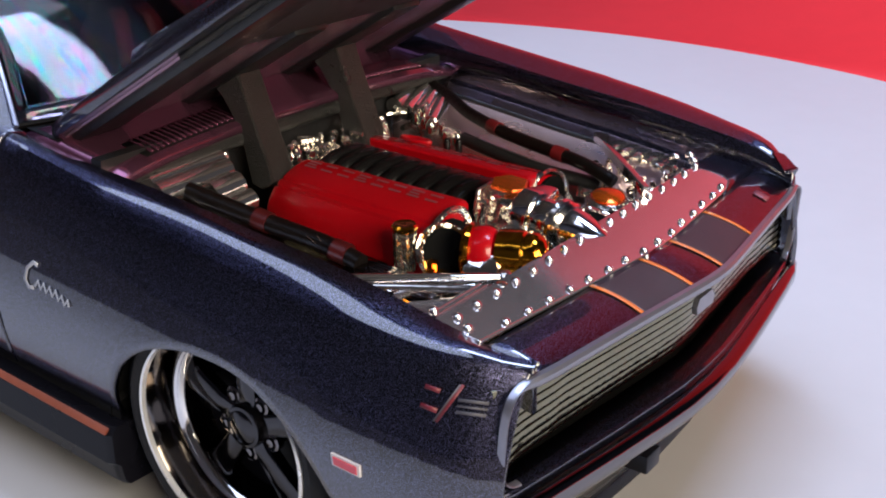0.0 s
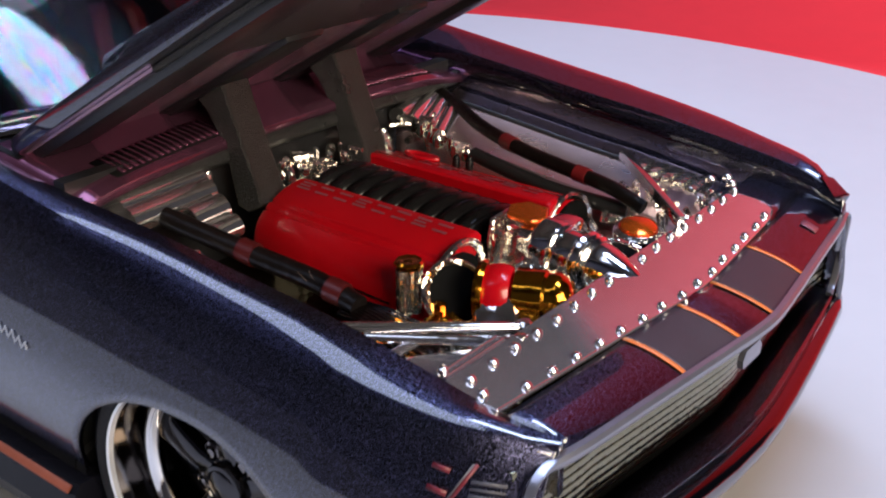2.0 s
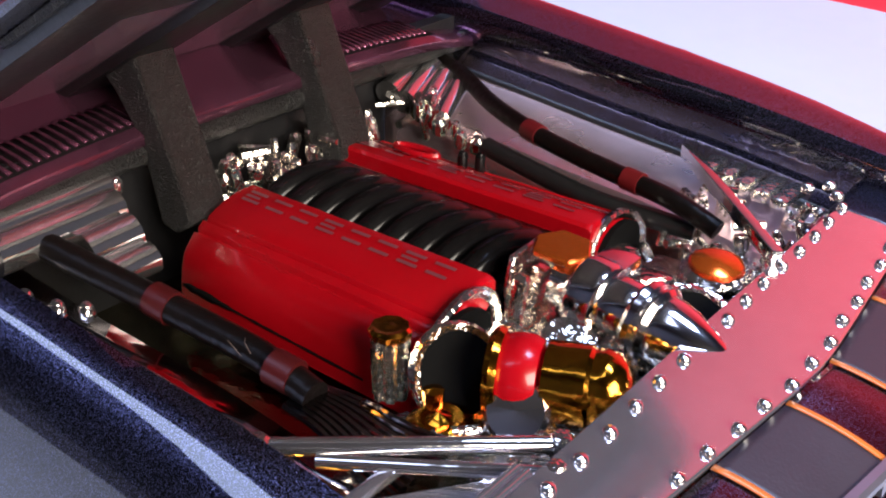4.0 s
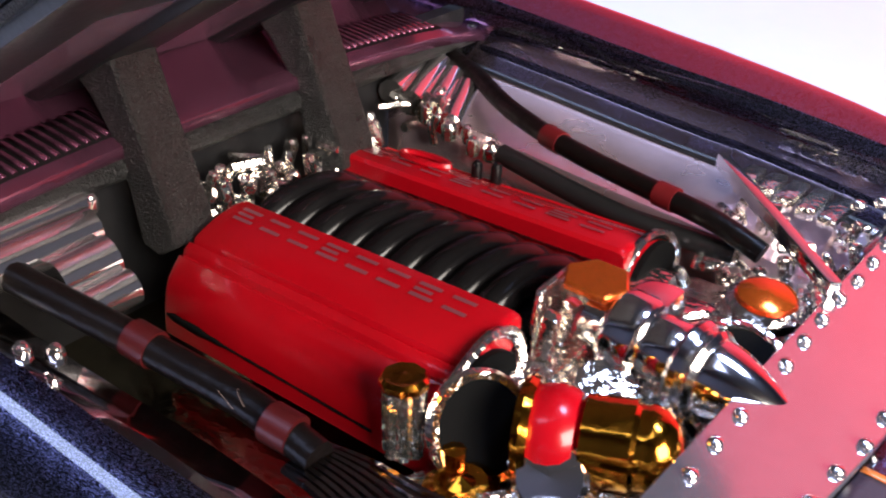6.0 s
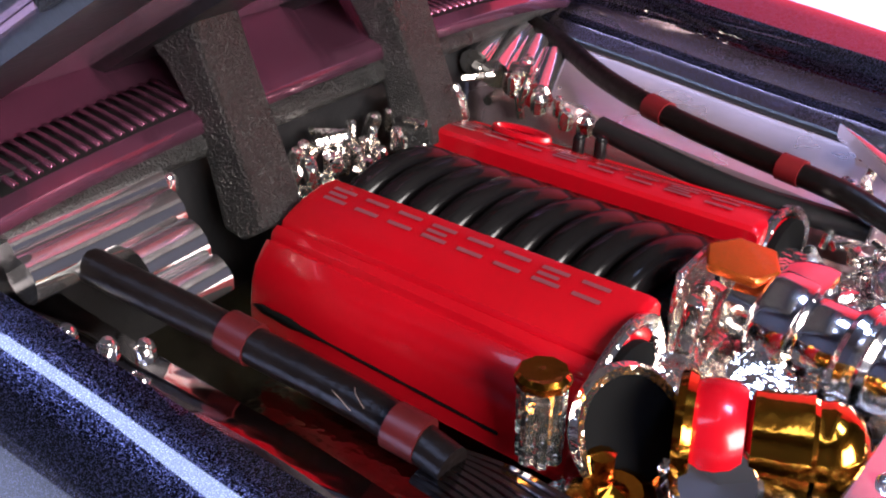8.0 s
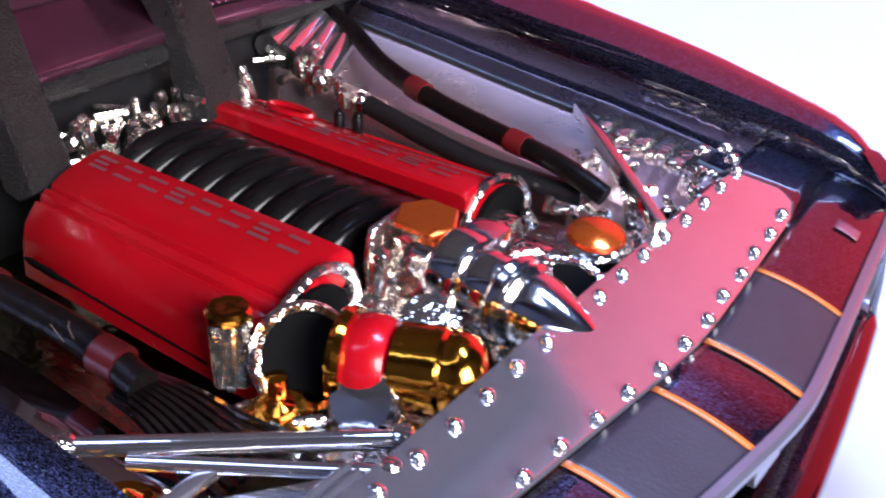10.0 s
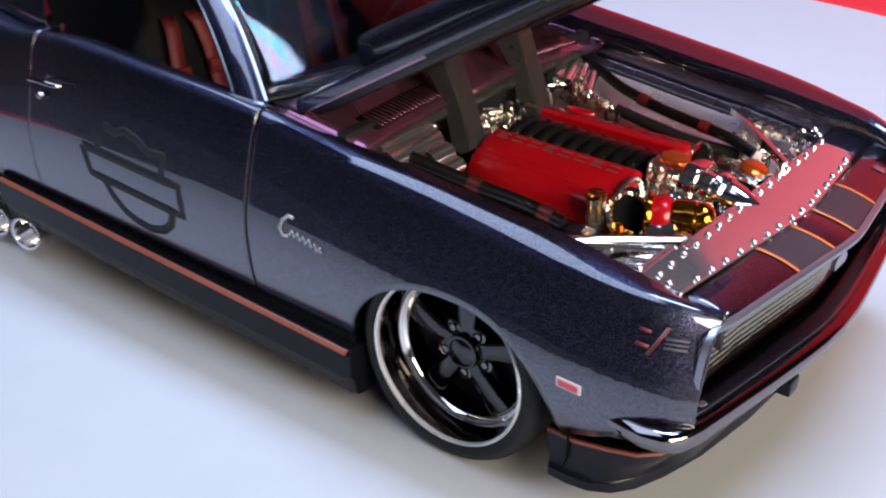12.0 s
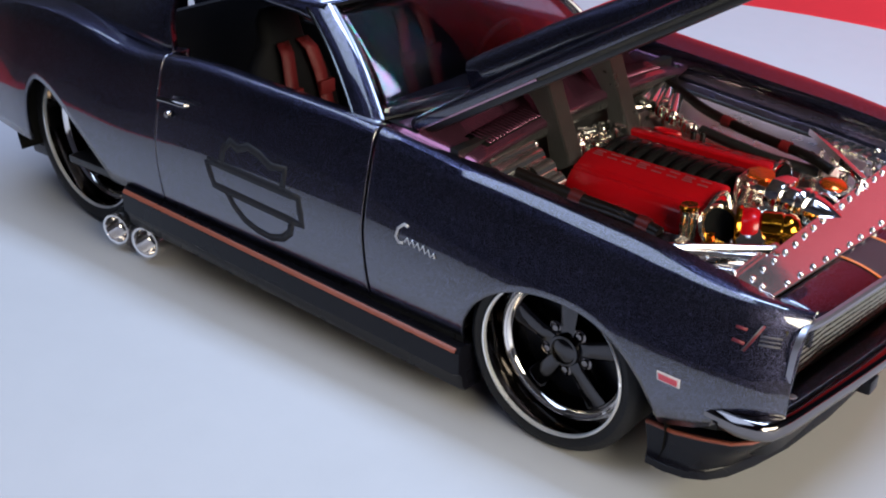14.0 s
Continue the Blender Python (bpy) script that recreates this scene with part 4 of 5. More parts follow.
def cover(s, x0, x1, ys, drop, label):
    """A valve cover: rounded section with two grooves along it."""
    sec = [(0.000, 0.800), (0.000, 0.828), (0.006, 0.834), (0.030, 0.835), (0.072, 0.827), (0.100, 0.817), (0.118, 0.808), (0.122, 0.799), (0.126, 0.799), (0.130, 0.805), (0.142, 0.798), (0.146, 0.788), (0.150, 0.787), (0.154, 0.790),
           (0.166, 0.778), (0.182, 0.758), (0.190, 0.735), (0.196, 0.700), (0.198, 0.668), (0.180, 0.66)]
    rows = []
    for x, k in ((x0, 0.93), (x0 + 0.004, 0.975), (x0 + 0.014, 1.0), (x0 + 0.2, 1.0), (x1 - 0.2, 1.0), (x1 - 0.014, 1.0), (x1 - 0.004, 0.985), (x1, 0.95)):
        t = (x - x0) / (x1 - x0)
        rows.append([(x, s * (ys + y * k * (1 + 0.10 * t)), 0.70 + (z - 0.70) * k - 0.010 * t - drop) for y, z in sec])
    mid = lambda x: [(x, s * (ys + 0.10), 0.73 - drop)] * len(sec)
    return part("valve_cover", loft([mid(x0)] + rows + [mid(x1)], None, True), RED, engine, label)


for s, x0, x1, ys, drop in ((-1, -0.305, 0.262, 0.140, 0.0), (1, -0.345, 0.272, 0.146, 0.018)):
    ob = cover(s, x0, x1, ys, drop, "glossy red valve cover with grey print")
    bm = bmesh.new()
    bm.from_mesh(ob.data)
    bmesh.ops.recalc_face_normals(bm, faces=bm.faces[:])
    bm.to_mesh(ob.data)
    bm.free()
    # printed word as plain bars
    for k in range(8):
        xa = x0 + 0.035 + k * (x1 - x0 - 0.07) / 8
        wide = (x1 - x0 - 0.07) / 8 * 0.68
        cells = [(0.0, 0.0, 1, 0.22), (0.0, 0.78, 1, 1.0)] if k % 3 else [(0.0, 0.0, 1, 0.22), (0.0, 0.40, 0.8, 0.60), (0.0, 0.78, 1, 1.0)]
        bm = bmesh.new()
        for a0, b0, a1, b1 in cells:
            q = []
            for a, b in ((a0, b0), (a1, b0), (a1, b1), (a0, b1)):
                x, dy = xa + a * wide, 0.028 + 0.032 * b
                t = (x - x0) / (x1 - x0)
                q.append(bm.verts.new((x, s * (ys + dy * (1 + 0.10 * t)), 0.70 + curve([(0.03, 0.1355), (0.072, 0.1275)], dy) - 0.010 * t + 0.0018 - drop)))
            f = bm.faces.new(q)
            f.normal_update()
            if f.normal.z < 0:
                f.normal_flip()
        part("print_bar", bm, GREY_PRINT, engine, "grey printed mark")
    # chrome end plate; the hole at the front is a disc painted as shade
    rows = []
    for x, k in ((x1 - 0.004, 1.0), (x1 + 0.006, 1.0), (x1 + 0.010, 0.94), (x1 + 0.004, 0.80)):
        rows.append([(x, s * (ys + 0.098 + 0.112 * k * math.cos(a)), 0.735 - drop + k * (0.090 - 0.020 * math.cos(a)) * math.sin(a)) for a in span(-0.35, math.pi + 0.2, 22)])
    part("cover_end", loft(rows, (1, 0, 0)), CAST_CHROME, engine, solid=0.004)
    bm = prism([(0.075 * math.cos(a), 0.055 * math.sin(a)) for a in span(0, 2 * math.pi * 15 / 16, 16)], 0.012, Matrix.Translation((x1 + 0.001, s * (ys + 0.10), 0.745 - drop)) @ pose(0, 0, 0, 90, 0, 90))
    part("cover_hole", bm, HOLLOW, engine)

loop = [(-0.20 + 0.055 * math.cos(a), 0.228 + 0.020 * math.sin(a), 0.812 - 0.10 * 0.02 * math.sin(a)) for a in span(0, 2 * math.pi, 17)]
part("cover_rib", tube(loop, 0.007, 6, None, 1), RED, engine, "raised oval rib")
for x, y in ((-0.105, 0.262), (-0.07, 0.275)):
    part("cover_stalk", lathe([(0.011, -0.03), (0.011, 0.022), (0.007, 0.030), (0, 0.032)], (x, y, 0.795), (0.1, -0.1, 1), 10), BLACK_GLOSS, engine)
# ragged dark seam low on the near cover
rag = random.Random(3)
low, high = [], []
for x in span(-0.285, 0.16, 24):
    t = (x + 0.285) / 0.445
    mid = 0.706 - 0.018 * t
    half = (0.009 if 0.02 < t < 0.28 else 0.0022) * rag.uniform(0.5, 1.2)
    low.append((x, mid - half))
    high.append((x, mid + half))
rows = [[(x, -0.3405 - 0.020 * (x + 0.305) / 0.567, z) for x, z in line] for line in (low, high)]
part("cover_notch", loft(rows, (0, -1, 0)), HOLLOW, engine, solid=0.002)

# intake: row of black runners between the covers
for k in range(9):
    x = -0.262 + 0.0575 * k
    h = -0.012 * k / 8
    pts = [(x - 0.020, -0.138, 0.755 + h), (x - 0.012, -0.115, 0.792 + h), (x - 0.004, -0.065, 0.815 + h), (x + 0.006, 0.0, 0.817 + h), (x + 0.014, 0.055, 0.800 + h), (x + 0.020, 0.098, 0.765 + h), (x + 0.022, 0.112, 0.72 + h)]
    part("intake_runner", tube(pts, 0.0295, 10, None, 3), BLACK_GLOSS, engine, "gloss black intake runner")
part("intake_plenum", box((-0.28, -0.12, 0.70), (0.26, 0.11, 0.778), 0.02), BLACK_GLOSS, engine)
bm = prism([(-0.058, -0.05), (0.050, -0.05), (0.062, 0.03), (0.035, 0.060), (-0.05, 0.055), (-0.066, 0.0)], 0.012, Matrix.Translation((0.262, -0.055, 0.79)) @ pose(0, 0, 0, 90, 0, 90))
part("throttle_flange", bm, CAST_CHROME, engine, bevel=0.004)
for y, h, tilt in ((-0.118, 0.082, 8), (-0.070, 0.075, -6), (-0.012, 0.070, 5), (0.05, 0.06, -7)):
    m = Matrix.Translation((0.288, y, 0.748)) @ pose(0, 0, 0, tilt, 10, tilt)
    bm = box((-0.010, -0.012, 0), (0.014, 0.012, h), 0.005)
    bm.transform(m)
    part("chrome_strut", bm, CAST_CHROME, engine)

# snout: stepped chrome drum, rings and polished nose cone
AX0, AX1 = Vector((0.305, -0.030, 0.792)), Vector((0.665, -0.067, 0.762))
axis = (AX1 - AX0).normalized()


def turned(name, profile, mat, label="", n=28, base=AX0, along=axis):
    bm = lathe(profile, base, along, n)
    bmesh.ops.recalc_face_normals(bm, faces=bm.faces[:])
    return part(name, bm, mat, engine, label)


turned("supercharger_drum", [(0, 0.02), (0.046, 0.02), (0.049, 0.056), (0.060, 0.060), (0.065, 0.066), (0.066, 0.074), (0.066, 0.108), (0.063, 0.116), (0.055, 0.120), (0.052, 0.126), (0.054, 0.134), (0.055, 0.172), (0.050, 0.180), (0.0, 0.182)], MIRROR, "chrome snout drum", 36)
turned("snout_collar", [(0.045, 0.178), (0.068, 0.180), (0.073, 0.188), (0.070, 0.198), (0.062, 0.202), (0.066, 0.208), (0.069, 0.214), (0.062, 0.222), (0.045, 0.224)], MIRROR, "chrome ringed collar")
turned("nose_cone", [(0.054, 0.214)] + [(0.0565 * (1 - t ** 1.75) + 0.003 * (1 - t), 0.222 + 0.143 * t) for t in span(0, 0.985, 22)] + [(0, 0.365)], MIRROR, "polished chrome nose cone", 48)
bm = prism([(-0.045, -0.03), (0.02, -0.048), (0.05, -0.015), (0.042, 0.035), (-0.01, 0.05), (-0.05, 0.02)], 0.014, Matrix.Translation((0.322, -0.034, 0.842)) @ pose(0, 0, 0, 6, 4, 20))
part("orange_cap", bm, ORANGE, engine, "flat orange plated cap", bevel=0.004)
part("snout_housing", box((0.364, -0.058, 0.765), (0.438, 0.046, 0.846), 0.024), MIRROR, engine, "rounded chrome snout housing")
turned("belt_idler", [(0, 0.0), (0.045, 0.0), (0.045, 0.02), (0, 0.022)], CAST_CHROME, "", 20, (0.40, -0.13, 0.735), (0.3, -0.3, 1))

# blower drive at the near front: gold flange, red dome, amber drum
drum0, drum1 = Vector((0.380, -0.296, 0.758)), Vector((0.585, -0.222, 0.768))
da = (drum1 - drum0).normalized()
# the opening is a disc whose black stands for an unlit void
turned("dark_pulley", [(0.030, -0.016), (0.066, -0.014), (0.070, 0.0), (0.066, 0.012), (0.0, 0.012)], HOLLOW, "black pulley opening", 26, (0.315, -0.315, 0.742), (0.8, -0.35, 0.5))
turned("pulley_rim", [(0.066, -0.004), (0.078, -0.006), (0.082, 0.004), (0.076, 0.014), (0.066, 0.012)], CAST_CHROME, "", 28, (0.315, -0.315, 0.742), (0.8, -0.35, 0.5))
turned("gold_flange", [(0.02, -0.01), (0.072, -0.008), (0.076, 0.002), (0.072, 0.012), (0.03, 0.014)], GOLD, "amber plated flange", 28, drum0, da)
turned("red_dome", [(0.064, 0.010), (0.069, 0.024), (0.070, 0.040), (0.067, 0.056), (0.060, 0.068), (0.0, 0.076)], RED, "glossy red dome", 28, drum0, da)
turned("amber_drum", [(0.050, 0.070), (0.063, 0.076), (0.065, 0.140), (0.060, 0.146), (0.060, 0.154), (0.062, 0.160), (0.058, 0.178), (0.048, 0.192), (0.030, 0.202), (0.0, 0.204)], GOLD, "amber plated drum", 10, drum0, da)
turned("side_boss", [(0.05, -0.02), (0.050, 0.028), (0.043, 0.036), (0.0, 0.040)], CHROME, "round chrome boss", 22, (0.440, -0.325, 0.728), (0.25, -0.75, 0.65))
turned("boss_base", [(0.03, -0.03), (0.058, -0.02), (0.060, -0.006), (0.052, 0.0), (0.0, 0.0)], CAST_CHROME, "", 18, (0.450, -0.345, 0.700), (0.2, -0.6, 0.75))
# filler neck with amber cap beside the cover
for a in span(0, 2 * math.pi * 6 / 7, 7):
    c, s = math.cos(a), math.sin(a)
    part("neck_flute", tube([(0.232 + 0.020 * c, -0.372 + 0.020 * s, 0.70), (0.232 + 0.022 * c, -0.372 + 0.022 * s, 0.806)], 0.0105, 6), CAST_CHROME, engine, "fluted chrome filler neck")
turned("filler_cap", [(0.026, -0.012), (0.034, -0.006), (0.035, 0.004), (0.030, 0.010), (0.016, 0.008), (0.0, 0.010)], GOLD, "amber filler cap", 9, (0.232, -0.372, 0.814), (0, 0, 1))
turned("amber_cap", [(0.05, -0.008), (0.052, 0.004), (0.036, 0.014), (0.020, 0.012), (0.0, 0.024)], GOLD, "flat amber cap", 14, (0.345, -0.395, 0.705), (0, -0.1, 1))
turned("amber_stud", [(0.016, -0.02), (0.017, 0.01), (0.0, 0.014)], GOLD, "", 8, (0.318, -0.375, 0.735), (0, 0, 1))
# far side radiator neck
turned("neck_ring", [(0.045, -0.03), (0.060, -0.02), (0.062, 0.0), (0.050, 0.010), (0.043, 0.004)], CAST_CHROME, "", 24, (0.500, 0.190, 0.775), (0.1, -0.1, 1))
turned("neck_cap", [(0.044, 0.0), (0.046, 0.012), (0.030, 0.020), (0.0, 0.022)], ORANGE, "orange plated cap", 22, (0.500, 0.190, 0.780), (0.1, -0.1, 1))
# disc with the shade of a hole in its colour
turned("far_hole", [(0.0, 0.0), (0.052, 0.0), (0.056, -0.01)], HOLLOW, "", 20, (0.525, 0.055, 0.752), (0.3, -0.3, 1))
turned("far_ring", [(0.052, -0.006), (0.058, 0.004), (0.068, 0.004), (0.072, -0.012), (0.06, -0.03)], CAST_CHROME, "", 24, (0.525, 0.055, 0.752), (0.3, -0.3, 1))

# plated castings: small lumps, ribs and bolts round the front of the engine
rng = random.Random(7)
lumps = []
for k in range(150):
    x, y = rng.uniform(0.27, 0.565), rng.uniform(-0.43, 0.42)
    z = 0.665 + rng.uniform(0.0, 0.055) + (0.03 if abs(y) < 0.2 else 0)
    if rng.random() < 0.55:
        r = rng.uniform(0.008, 0.017)
        bm = lathe([(r, -0.03), (r, 0.0), (r * 0.8, r * 0.5), (0, r * 0.7)], (x, y, z), (rng.uniform(-0.4, 0.4), rng.uniform(-0.6, 0.2), 1), 8)
    else:
        a, l = rng.uniform(0, 6.28), rng.uniform(0.03, 0.085)
        bm = tube([(x, y, z), (x + l * math.cos(a), y + l * math.sin(a), z + rng.uniform(-0.012, 0.012))], rng.uniform(0.006, 0.013), 6)
    lumps.append(bm)
bm = merged(*lumps)
bmesh.ops.recalc_face_normals(bm, faces=bm.faces[:])
tagged(part("plated_casting", bm, CAST_CHROME, engine, "small plated castings and bolts"), kind="stuff")
lumps = []
for k in range(100):
    x, y = (rng.uniform(-0.43, -0.33), rng.uniform(-0.20, 0.30)) if k < 62 else (rng.uniform(0.30, 0.56), rng.uniform(0.42, 0.60)) if k < 90 else (rng.uniform(-0.42, -0.3), rng.uniform(0.40, 0.52))
    z = 0.815 + rng.uniform(-0.05, 0.035) if x < 0.2 else 0.745 + rng.uniform(-0.03, 0.03)
    r = rng.uniform(0.007, 0.014)
    if rng.random() < 0.6:
        bm = lathe([(r, -0.05), (r, 0.0), (r * 0.75, r * 0.6), (0, r * 0.85)], (x, y, z), (rng.uniform(-0.3, 0.5), rng.uniform(-0.5, 0.2), 1), 8)
    else:
        bm = tube([(x, y, z), (x + rng.uniform(-0.06, 0.06), y + rng.uniform(-0.06, 0.06), z)], r, 6)
    lumps.append(bm)
bm = merged(*lumps)
bmesh.ops.recalc_face_normals(bm, faces=bm.faces[:])
tagged(part("plated_fitting", bm, CAST_CHROME, car, "small plated fittings in the engine bay"), kind="stuff")

# ---- hoses, braces, tanks in the bay ----
CLAMP = material("dark_red_clamp", (0.055, 0.004, 0.004), 0.4, spread=0.2)
HOSE = material("dull_brown_black_hose", (0.005, 0.0035, 0.0032), 0.36, spread=0.4, bump=0.25, bump_scale=45, spec=0.25)
hose = part("heater_hose", tube([(-0.39, -0.552, 0.842), (-0.34, -0.542, 0.830), (-0.28, -0.528, 0.815), (-0.20, -0.512, 0.798), (-0.12, -0.502, 0.786), (0.05, -0.495, 0.772), (0.13, -0.500, 0.764), (0.20, -0.505, 0.752)], 0.0250, 14), HOSE, car, "black hose with red clamps")
for x, z in ((-0.135, 0.789), (0.135, 0.767)):
    part("hose_clamp", tube([(x - 0.022, -0.504, z + 0.003), (x + 0.022, -0.500, z - 0.004)], 0.0292, 16), CLAMP, hose, "dark red clamp")
for k in range(9):
    y = -0.470 - 0.0085 * k
    part("braided_line", tube([(0.17, y, 0.748 - 0.002 * abs(k - 4)), (0.25, y + 0.010 * (4 - k) * 0.3, 0.738), (0.33, y + 0.006 * (4 - k), 0.722 - 0.002 * k), (0.40, y + 0.012 * (4 - k), 0.705)], 0.0065, 6), SMOKED, car, "dark braided line")
hose = part("radiator_hose", tube([(-0.56, 0.69, 0.865), (-0.36, 0.600, 0.850), (-0.20, 0.505, 0.835), (-0.05, 0.445, 0.823), (0.06, 0.415, 0.815), (0.22, 0.385, 0.805), (0.33, 0.375, 0.79), (0.42, 0.37, 0.76)], 0.020, 12), HOSE, car, "black hose with red clamps")
for a, b in (((-0.075, 0.455, 0.824), (-0.030, 0.440, 0.821)), ((0.205, 0.388, 0.806), (0.245, 0.383, 0.803))):
    part("hose_clamp", tube([a, b], 0.0235, 14), RED_SOFT, hose, "red clamp")
part("air_duct", tube([(-0.14, 0.395, 0.785), (0.02, 0.375, 0.765), (0.16, 0.365, 0.750), (0.28, 0.38, 0.74), (0.36, 0.40, 0.73)], 0.021, 10), BLACK, car, "black rubber duct")
part("near_strut", tube([(0.262, -0.678, 0.790), (0.560, -0.405, 0.772)], 0.0135, 10), CHROME, car, "chrome brace rod")
part("near_strut", tube([(0.330, -0.640, 0.776), (0.590, -0.465, 0.774)], 0.0105, 10), CHROME, car, "thin chrome brace rod")
part("near_strut", box((0.405, -0.675, 0.762), (0.425, -0.575, 0.776), 0.004), PLATE, car, "flat polished brace")
for p in ((0.262, -0.678, 0.792), (0.560, -0.405, 0.775), (0.590, -0.468, 0.778)):
    bm = lathe([(0.020, -0.02), (0.020, 0.006), (0.012, 0.015), (0, 0.016)], p, (0, 0, 1), 8)
    part("strut_end", bm, CAST_CHROME, car)
bm = lathe([(0.05, -0.02), (0.05, 0.0), (0.032, 0.014), (0.020, 0.012), (0, 0.026)], (0.335, -0.655, 0.722), (0, 0.1, 1), 14)
part("tank_cap", bm, GOLD, car, "flat amber cap on the inner fender")
bm = prism([(-0.10, -0.10), (0.10, -0.11), (0.09, 0.10)], 0.01, Matrix.Translation((0.480, -0.560, 0.745)) @ pose(0, 0, 0, 0, 4, 10))
part("corner_gusset", bm, PLATE, car, "polished corner gusset")
for x in (0.549, 0.565):
    part("plate_flange", tube([(x, -0.688, 0.783), (x + 0.003, -0.500, 0.787)], 0.0075, 10), PLATE, car, "polished edge bar")
bm = box((-0.225, -0.011, -0.016), (0.225, 0.011, 0.016), 0.005)
a, b = Vector((0.235, 0.590, 0.812)), Vector((0.585, 0.245, 0.802))
bm.transform(Matrix.Translation((a + b) / 2) @ (b - a).to_track_quat("X", "Z").to_matrix().to_4x4() @ Matrix.Scale((b - a).length / 0.45, 4, (1, 0, 0)))
part("far_strut", bm, CHROME, car, "flat chrome brace bar")
for k, (x, z, r, y1) in enumerate(((-0.435, 0.868, 0.030, -0.37), (-0.385, 0.850, 0.036, -0.39), (-0.322, 0.826, 0.036, -0.405), (-0.270, 0.795, 0.030, -0.41))):
    part("reservoir_rib", tube([(x - 0.010, -0.62 - 0.012 * k if k < 2 else -0.50, z - 0.01), (x, y1, z)], r, 12), CHROME, car, "chrome ribbed reservoir")
for x, y, z in ((-0.415, -0.365, 0.880), (-0.20, -0.60, 0.80), (-0.225, -0.635, 0.81), (-0.26, -0.665, 0.83)):
    part("bay_bolt", lathe([(0.013, -0.02), (0.013, 0.002), (0.008, 0.009), (0, 0.010)], (x, y, z), (0.2, -0.2, 1), 8), CHROME, car)
for k in range(4):
    part("far_reservoir", tube([(-0.50 + 0.05 * k, 0.62 - 0.02 * k, 0.86 - 0.012 * k), (-0.44 + 0.05 * k, 0.42, 0.835 - 0.012 * k)], 0.030, 10), CHROME, car, "chrome ribbed reservoir")
for k in range(6):
    bm = lathe([(0.012 + 0.003 * (k % 3), -0.03), (0.012 + 0.003 * (k % 3), 0.0), (0.009, 0.010), (0, 0.011)], (-0.34 + 0.030 * k, 0.41 + 0.022 * (k % 2), 0.825 - 0.010 * k), (0.2, -0.3, 1), 9)
    part("bay_bolt", bm, CAST_CHROME, car)
for k in range(5):
    x = 0.26 + 0.045 * k
    part("coil_pack", box((x, 0.60 - 0.010 * k, 0.745), (x + 0.038, 0.675, 0.785 - 0.004 * k), 0.008), CAST_CHROME, car, "small plated block")
for k in range(3):
    rivet(0.50 + 0.03 * k, 0.60 + 0.04 * (k % 2), 0.79, plate, 1.3)


# two fine pale fibres caught on the near hose
LINT = material("pale_lint", (0.16, 0.12, 0.10), 0.7)
for pts in ([(0.035, -0.520, 0.793), (0.050, -0.524, 0.790), (0.070, -0.527, 0.782)], [(0.058, -0.505, 0.798), (0.066, -0.513, 0.796), (0.084, -0.520, 0.788)]):
    tagged(part("lint_fibre", tube(pts, 0.0006, 5), LINT, None), "fine pale lint fibre caught on black hose", "lint", "lint on the hose")


# ---- marks on the flanks ----
def on_flank(x, z, s, lift):
    top = top_z(x) - (0.010 * near_crown(x) if s < 0 else 0)
    return (x, s * (flank_y(x, (z - 0.28) / (top - 0.28)) + lift), z)


def flank_shape(name, outline, mat, parent, s, label="", lift=0.003, deep=0.002):
    """A thin printed shape that follows the side of the car; s: -1 the near side."""
    bm = bmesh.new()
    n = len(outline)
    low = [bm.verts.new(on_flank(x, z, s, lift - deep)) for x, z in outline]
    top = [bm.verts.new(on_flank(x, z, s, lift)) for x, z in outline]
    bm.faces.new(top)
    for i in range(n):
        bm.faces.new((low[i], low[(i + 1) % n], top[(i + 1) % n], top[i]))
    bmesh.ops.recalc_face_normals(bm, faces=bm.faces[:])
    return part(name, bm, mat, parent, label, smooth=False)


def stroke(name, points, wide, mat, parent, s, label="", lift=0.003):
    """A printed line of even width along the side of the car."""
    bm = bmesh.new()
    pts = []
    for a, b in zip(points, points[1:]):
        n = max(1, int(math.dist(a, b) / 0.05))
        pts += [(a[0] + (b[0] - a[0]) * i / n, a[1] + (b[1] - a[1]) * i / n) for i in range(n)]
    pts.append(points[-1])
    rows = []
    for i, (x, z) in enumerate(pts):
        p, q = pts[max(i - 1, 0)], pts[min(i + 1, len(pts) - 1)]
        d = Vector((q[0] - p[0], q[1] - p[1]))
        d = d.normalized() if d.length else Vector((1, 0))
        rows.append([on_flank(x - d.y * wide * k, z + d.x * wide * k, s, lift) for k in (-0.5, 0.5)])
    return part(name, loft(rows, (0, s, 0), False, bm), mat, parent, label, solid=0.0015)


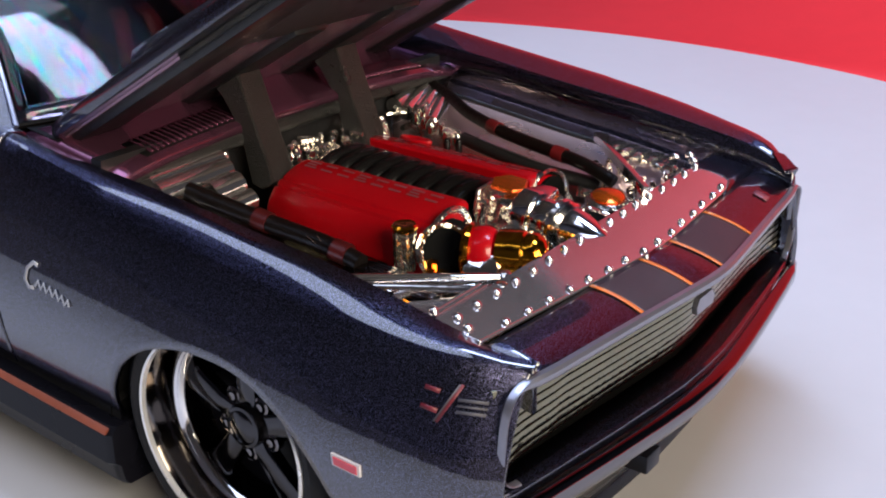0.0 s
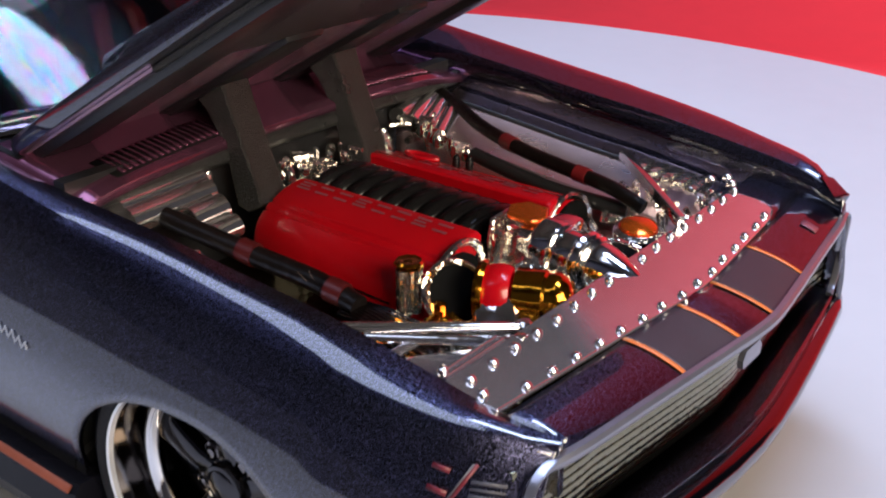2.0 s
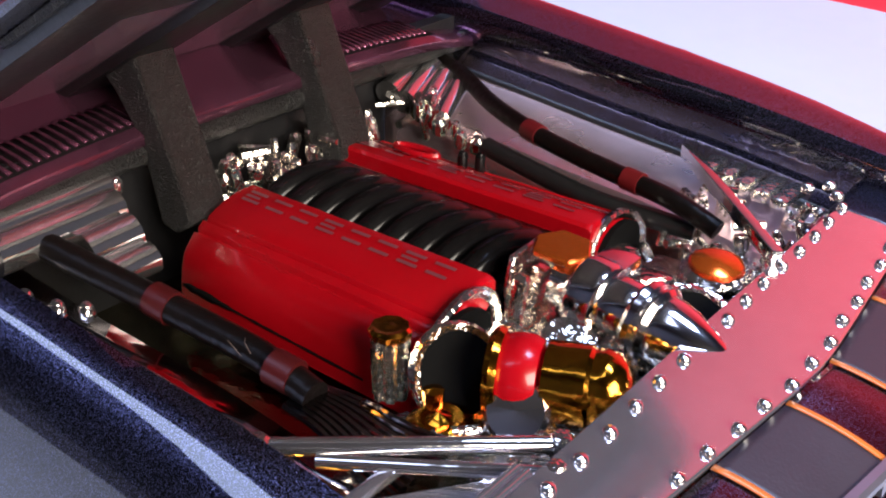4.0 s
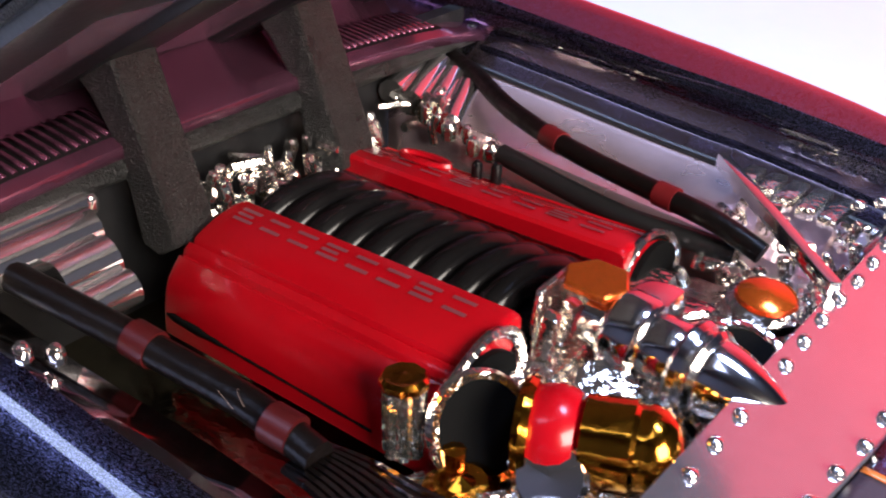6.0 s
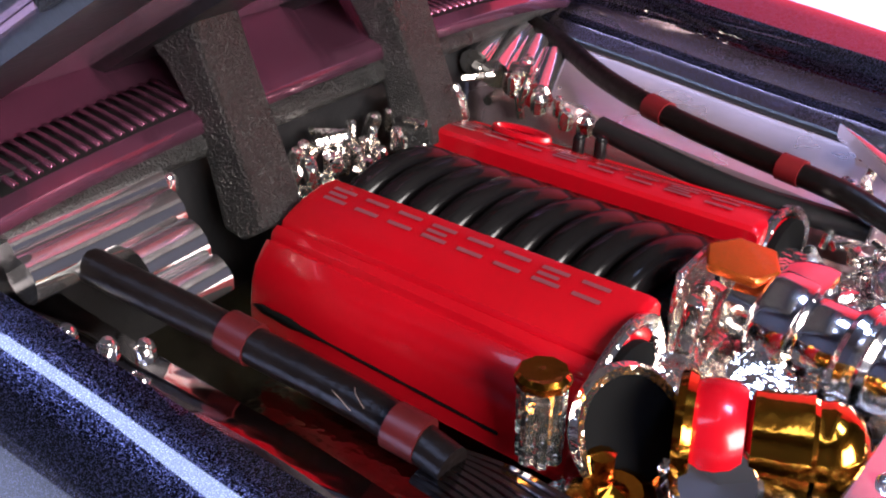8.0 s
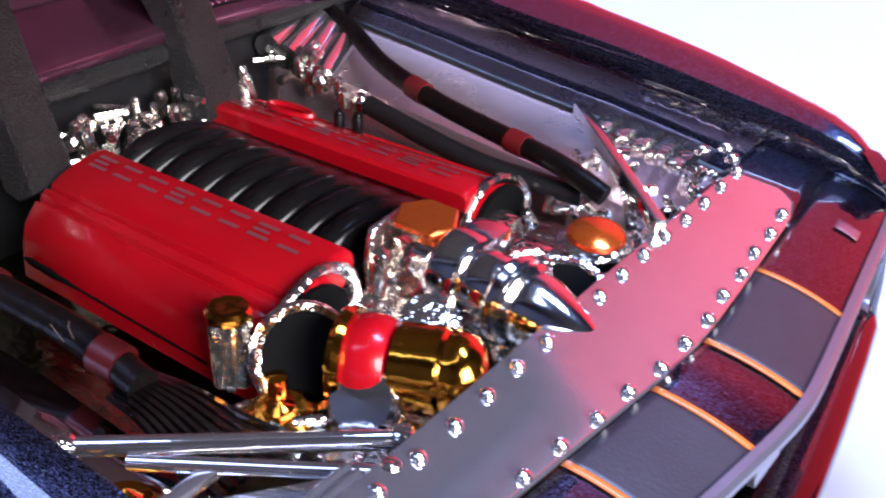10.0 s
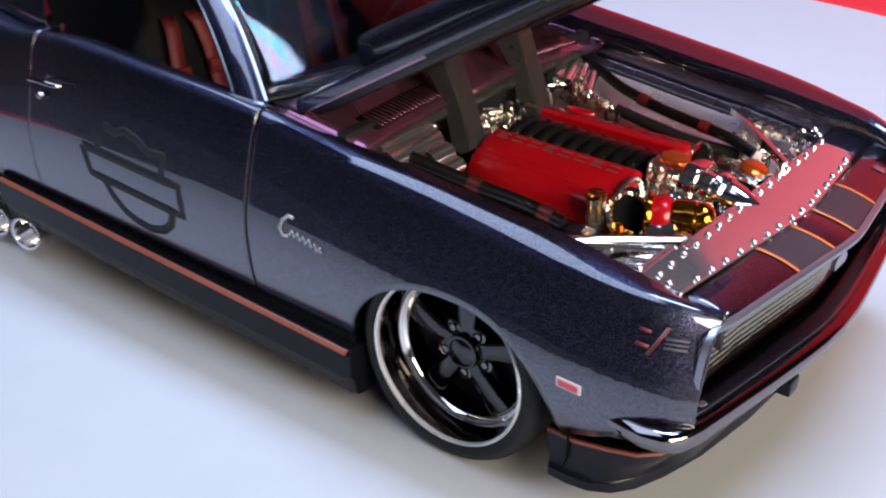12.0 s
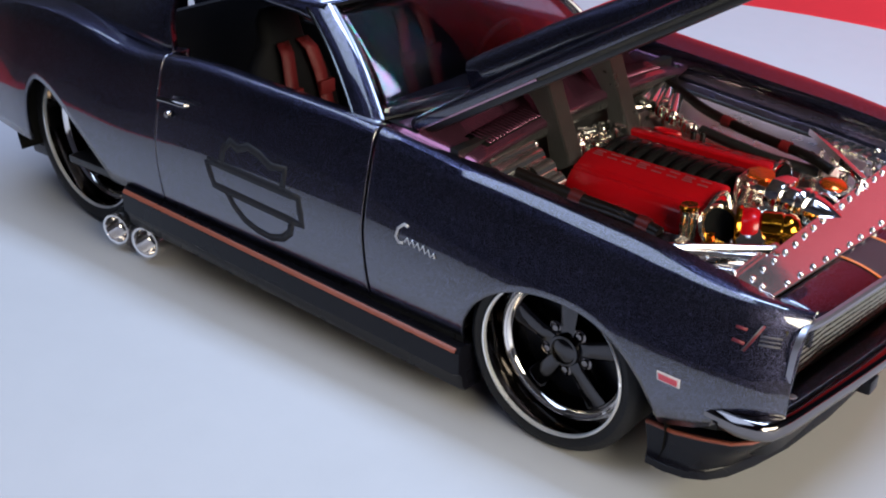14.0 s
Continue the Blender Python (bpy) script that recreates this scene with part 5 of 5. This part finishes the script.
doors = [o for o in car.children if o.name.split(".")[0] == "door"]
fenders = [o for o in car.children if o.name.split(".")[0] == "front_fender"]
for s, door, fender in ((-1, doors[0], fenders[0]), (1, doors[1], fenders[1])):
    # bar and shield emblem as plain strokes
    w = 0.034
    for pts in ([(-1.655, 0.670), (-1.12, 0.645), (-1.108, 0.535), (-1.618, 0.568), (-1.655, 0.670)],
                [(-1.570, 0.670), (-1.560, 0.735), (-1.522, 0.772), (-1.475, 0.752), (-1.420, 0.775), (-1.355, 0.760), (-1.285, 0.728), (-1.205, 0.738), (-1.212, 0.655)],
                [(-1.540, 0.556), (-1.510, 0.505), (-1.455, 0.455), (-1.385, 0.428), (-1.310, 0.420), (-1.235, 0.440), (-1.185, 0.480), (-1.165, 0.535)]):
        stroke("door_emblem", pts, w, DARK_PRINT, door, s, "dark grey shield emblem", 0.0012)
    # script badge as a plain wavy line with a larger first loop
    pts = [(-0.572, 0.688), (-0.590, 0.692), (-0.615, 0.672), (-0.622, 0.640), (-0.606, 0.622), (-0.585, 0.626)]
    stroke("script_badge", pts, 0.011, WHITE, fender, s, "small silver script badge", 0.005)
    pts = [(-0.580, 0.630), (-0.568, 0.648), (-0.556, 0.628), (-0.545, 0.646), (-0.532, 0.624), (-0.520, 0.642), (-0.507, 0.620), (-0.495, 0.640), (-0.482, 0.616), (-0.470, 0.632), (-0.458, 0.610), (-0.444, 0.626), (-0.440, 0.610)]
    stroke("script_badge", pts, 0.008, WHITE, fender, s, "small silver script badge", 0.005)
    # sporty badge as plain shapes: a red bent bar, a slash, two silver outlines
    for pts, mat, wide in (([(0.652, 0.714), (0.686, 0.710)], BADGE_RED, 0.009), ([(0.650, 0.676), (0.688, 0.671)], BADGE_RED, 0.010), ([(0.684, 0.650), (0.722, 0.728)], BADGE_GREY, 0.004), ([(0.690, 0.650), (0.728, 0.728)], BADGE_RED, 0.007),
                           ([(0.724, 0.698), (0.780, 0.695)], BADGE_GREY, 0.006), ([(0.724, 0.686), (0.780, 0.683)], BADGE_GREY, 0.004), ([(0.724, 0.674), (0.780, 0.671)], BADGE_GREY, 0.006)):
        stroke("fender_badge", pts, wide, mat, fender, s, "small red and silver badge", 0.008)
    flank_shape("side_marker", [(0.450, 0.515), (0.526, 0.508), (0.526, 0.478), (0.452, 0.485)], MARK_WHITE, fender, s, "white-edged red side marker", 0.006, 0.006)
    flank_shape("marker_lens", [(0.457, 0.509), (0.519, 0.503), (0.519, 0.484), (0.459, 0.490)], LENS_RED, fender, s, "red marker lens", 0.009, 0.004)
# small printed mark on the far end of the header
bm = head_patch(0.50, 0.535, 0.004, 0.45, 0.75, 4, 4)
part("header_mark", bm, GREY_PRINT, header, "small pale mark", solid=0.001)
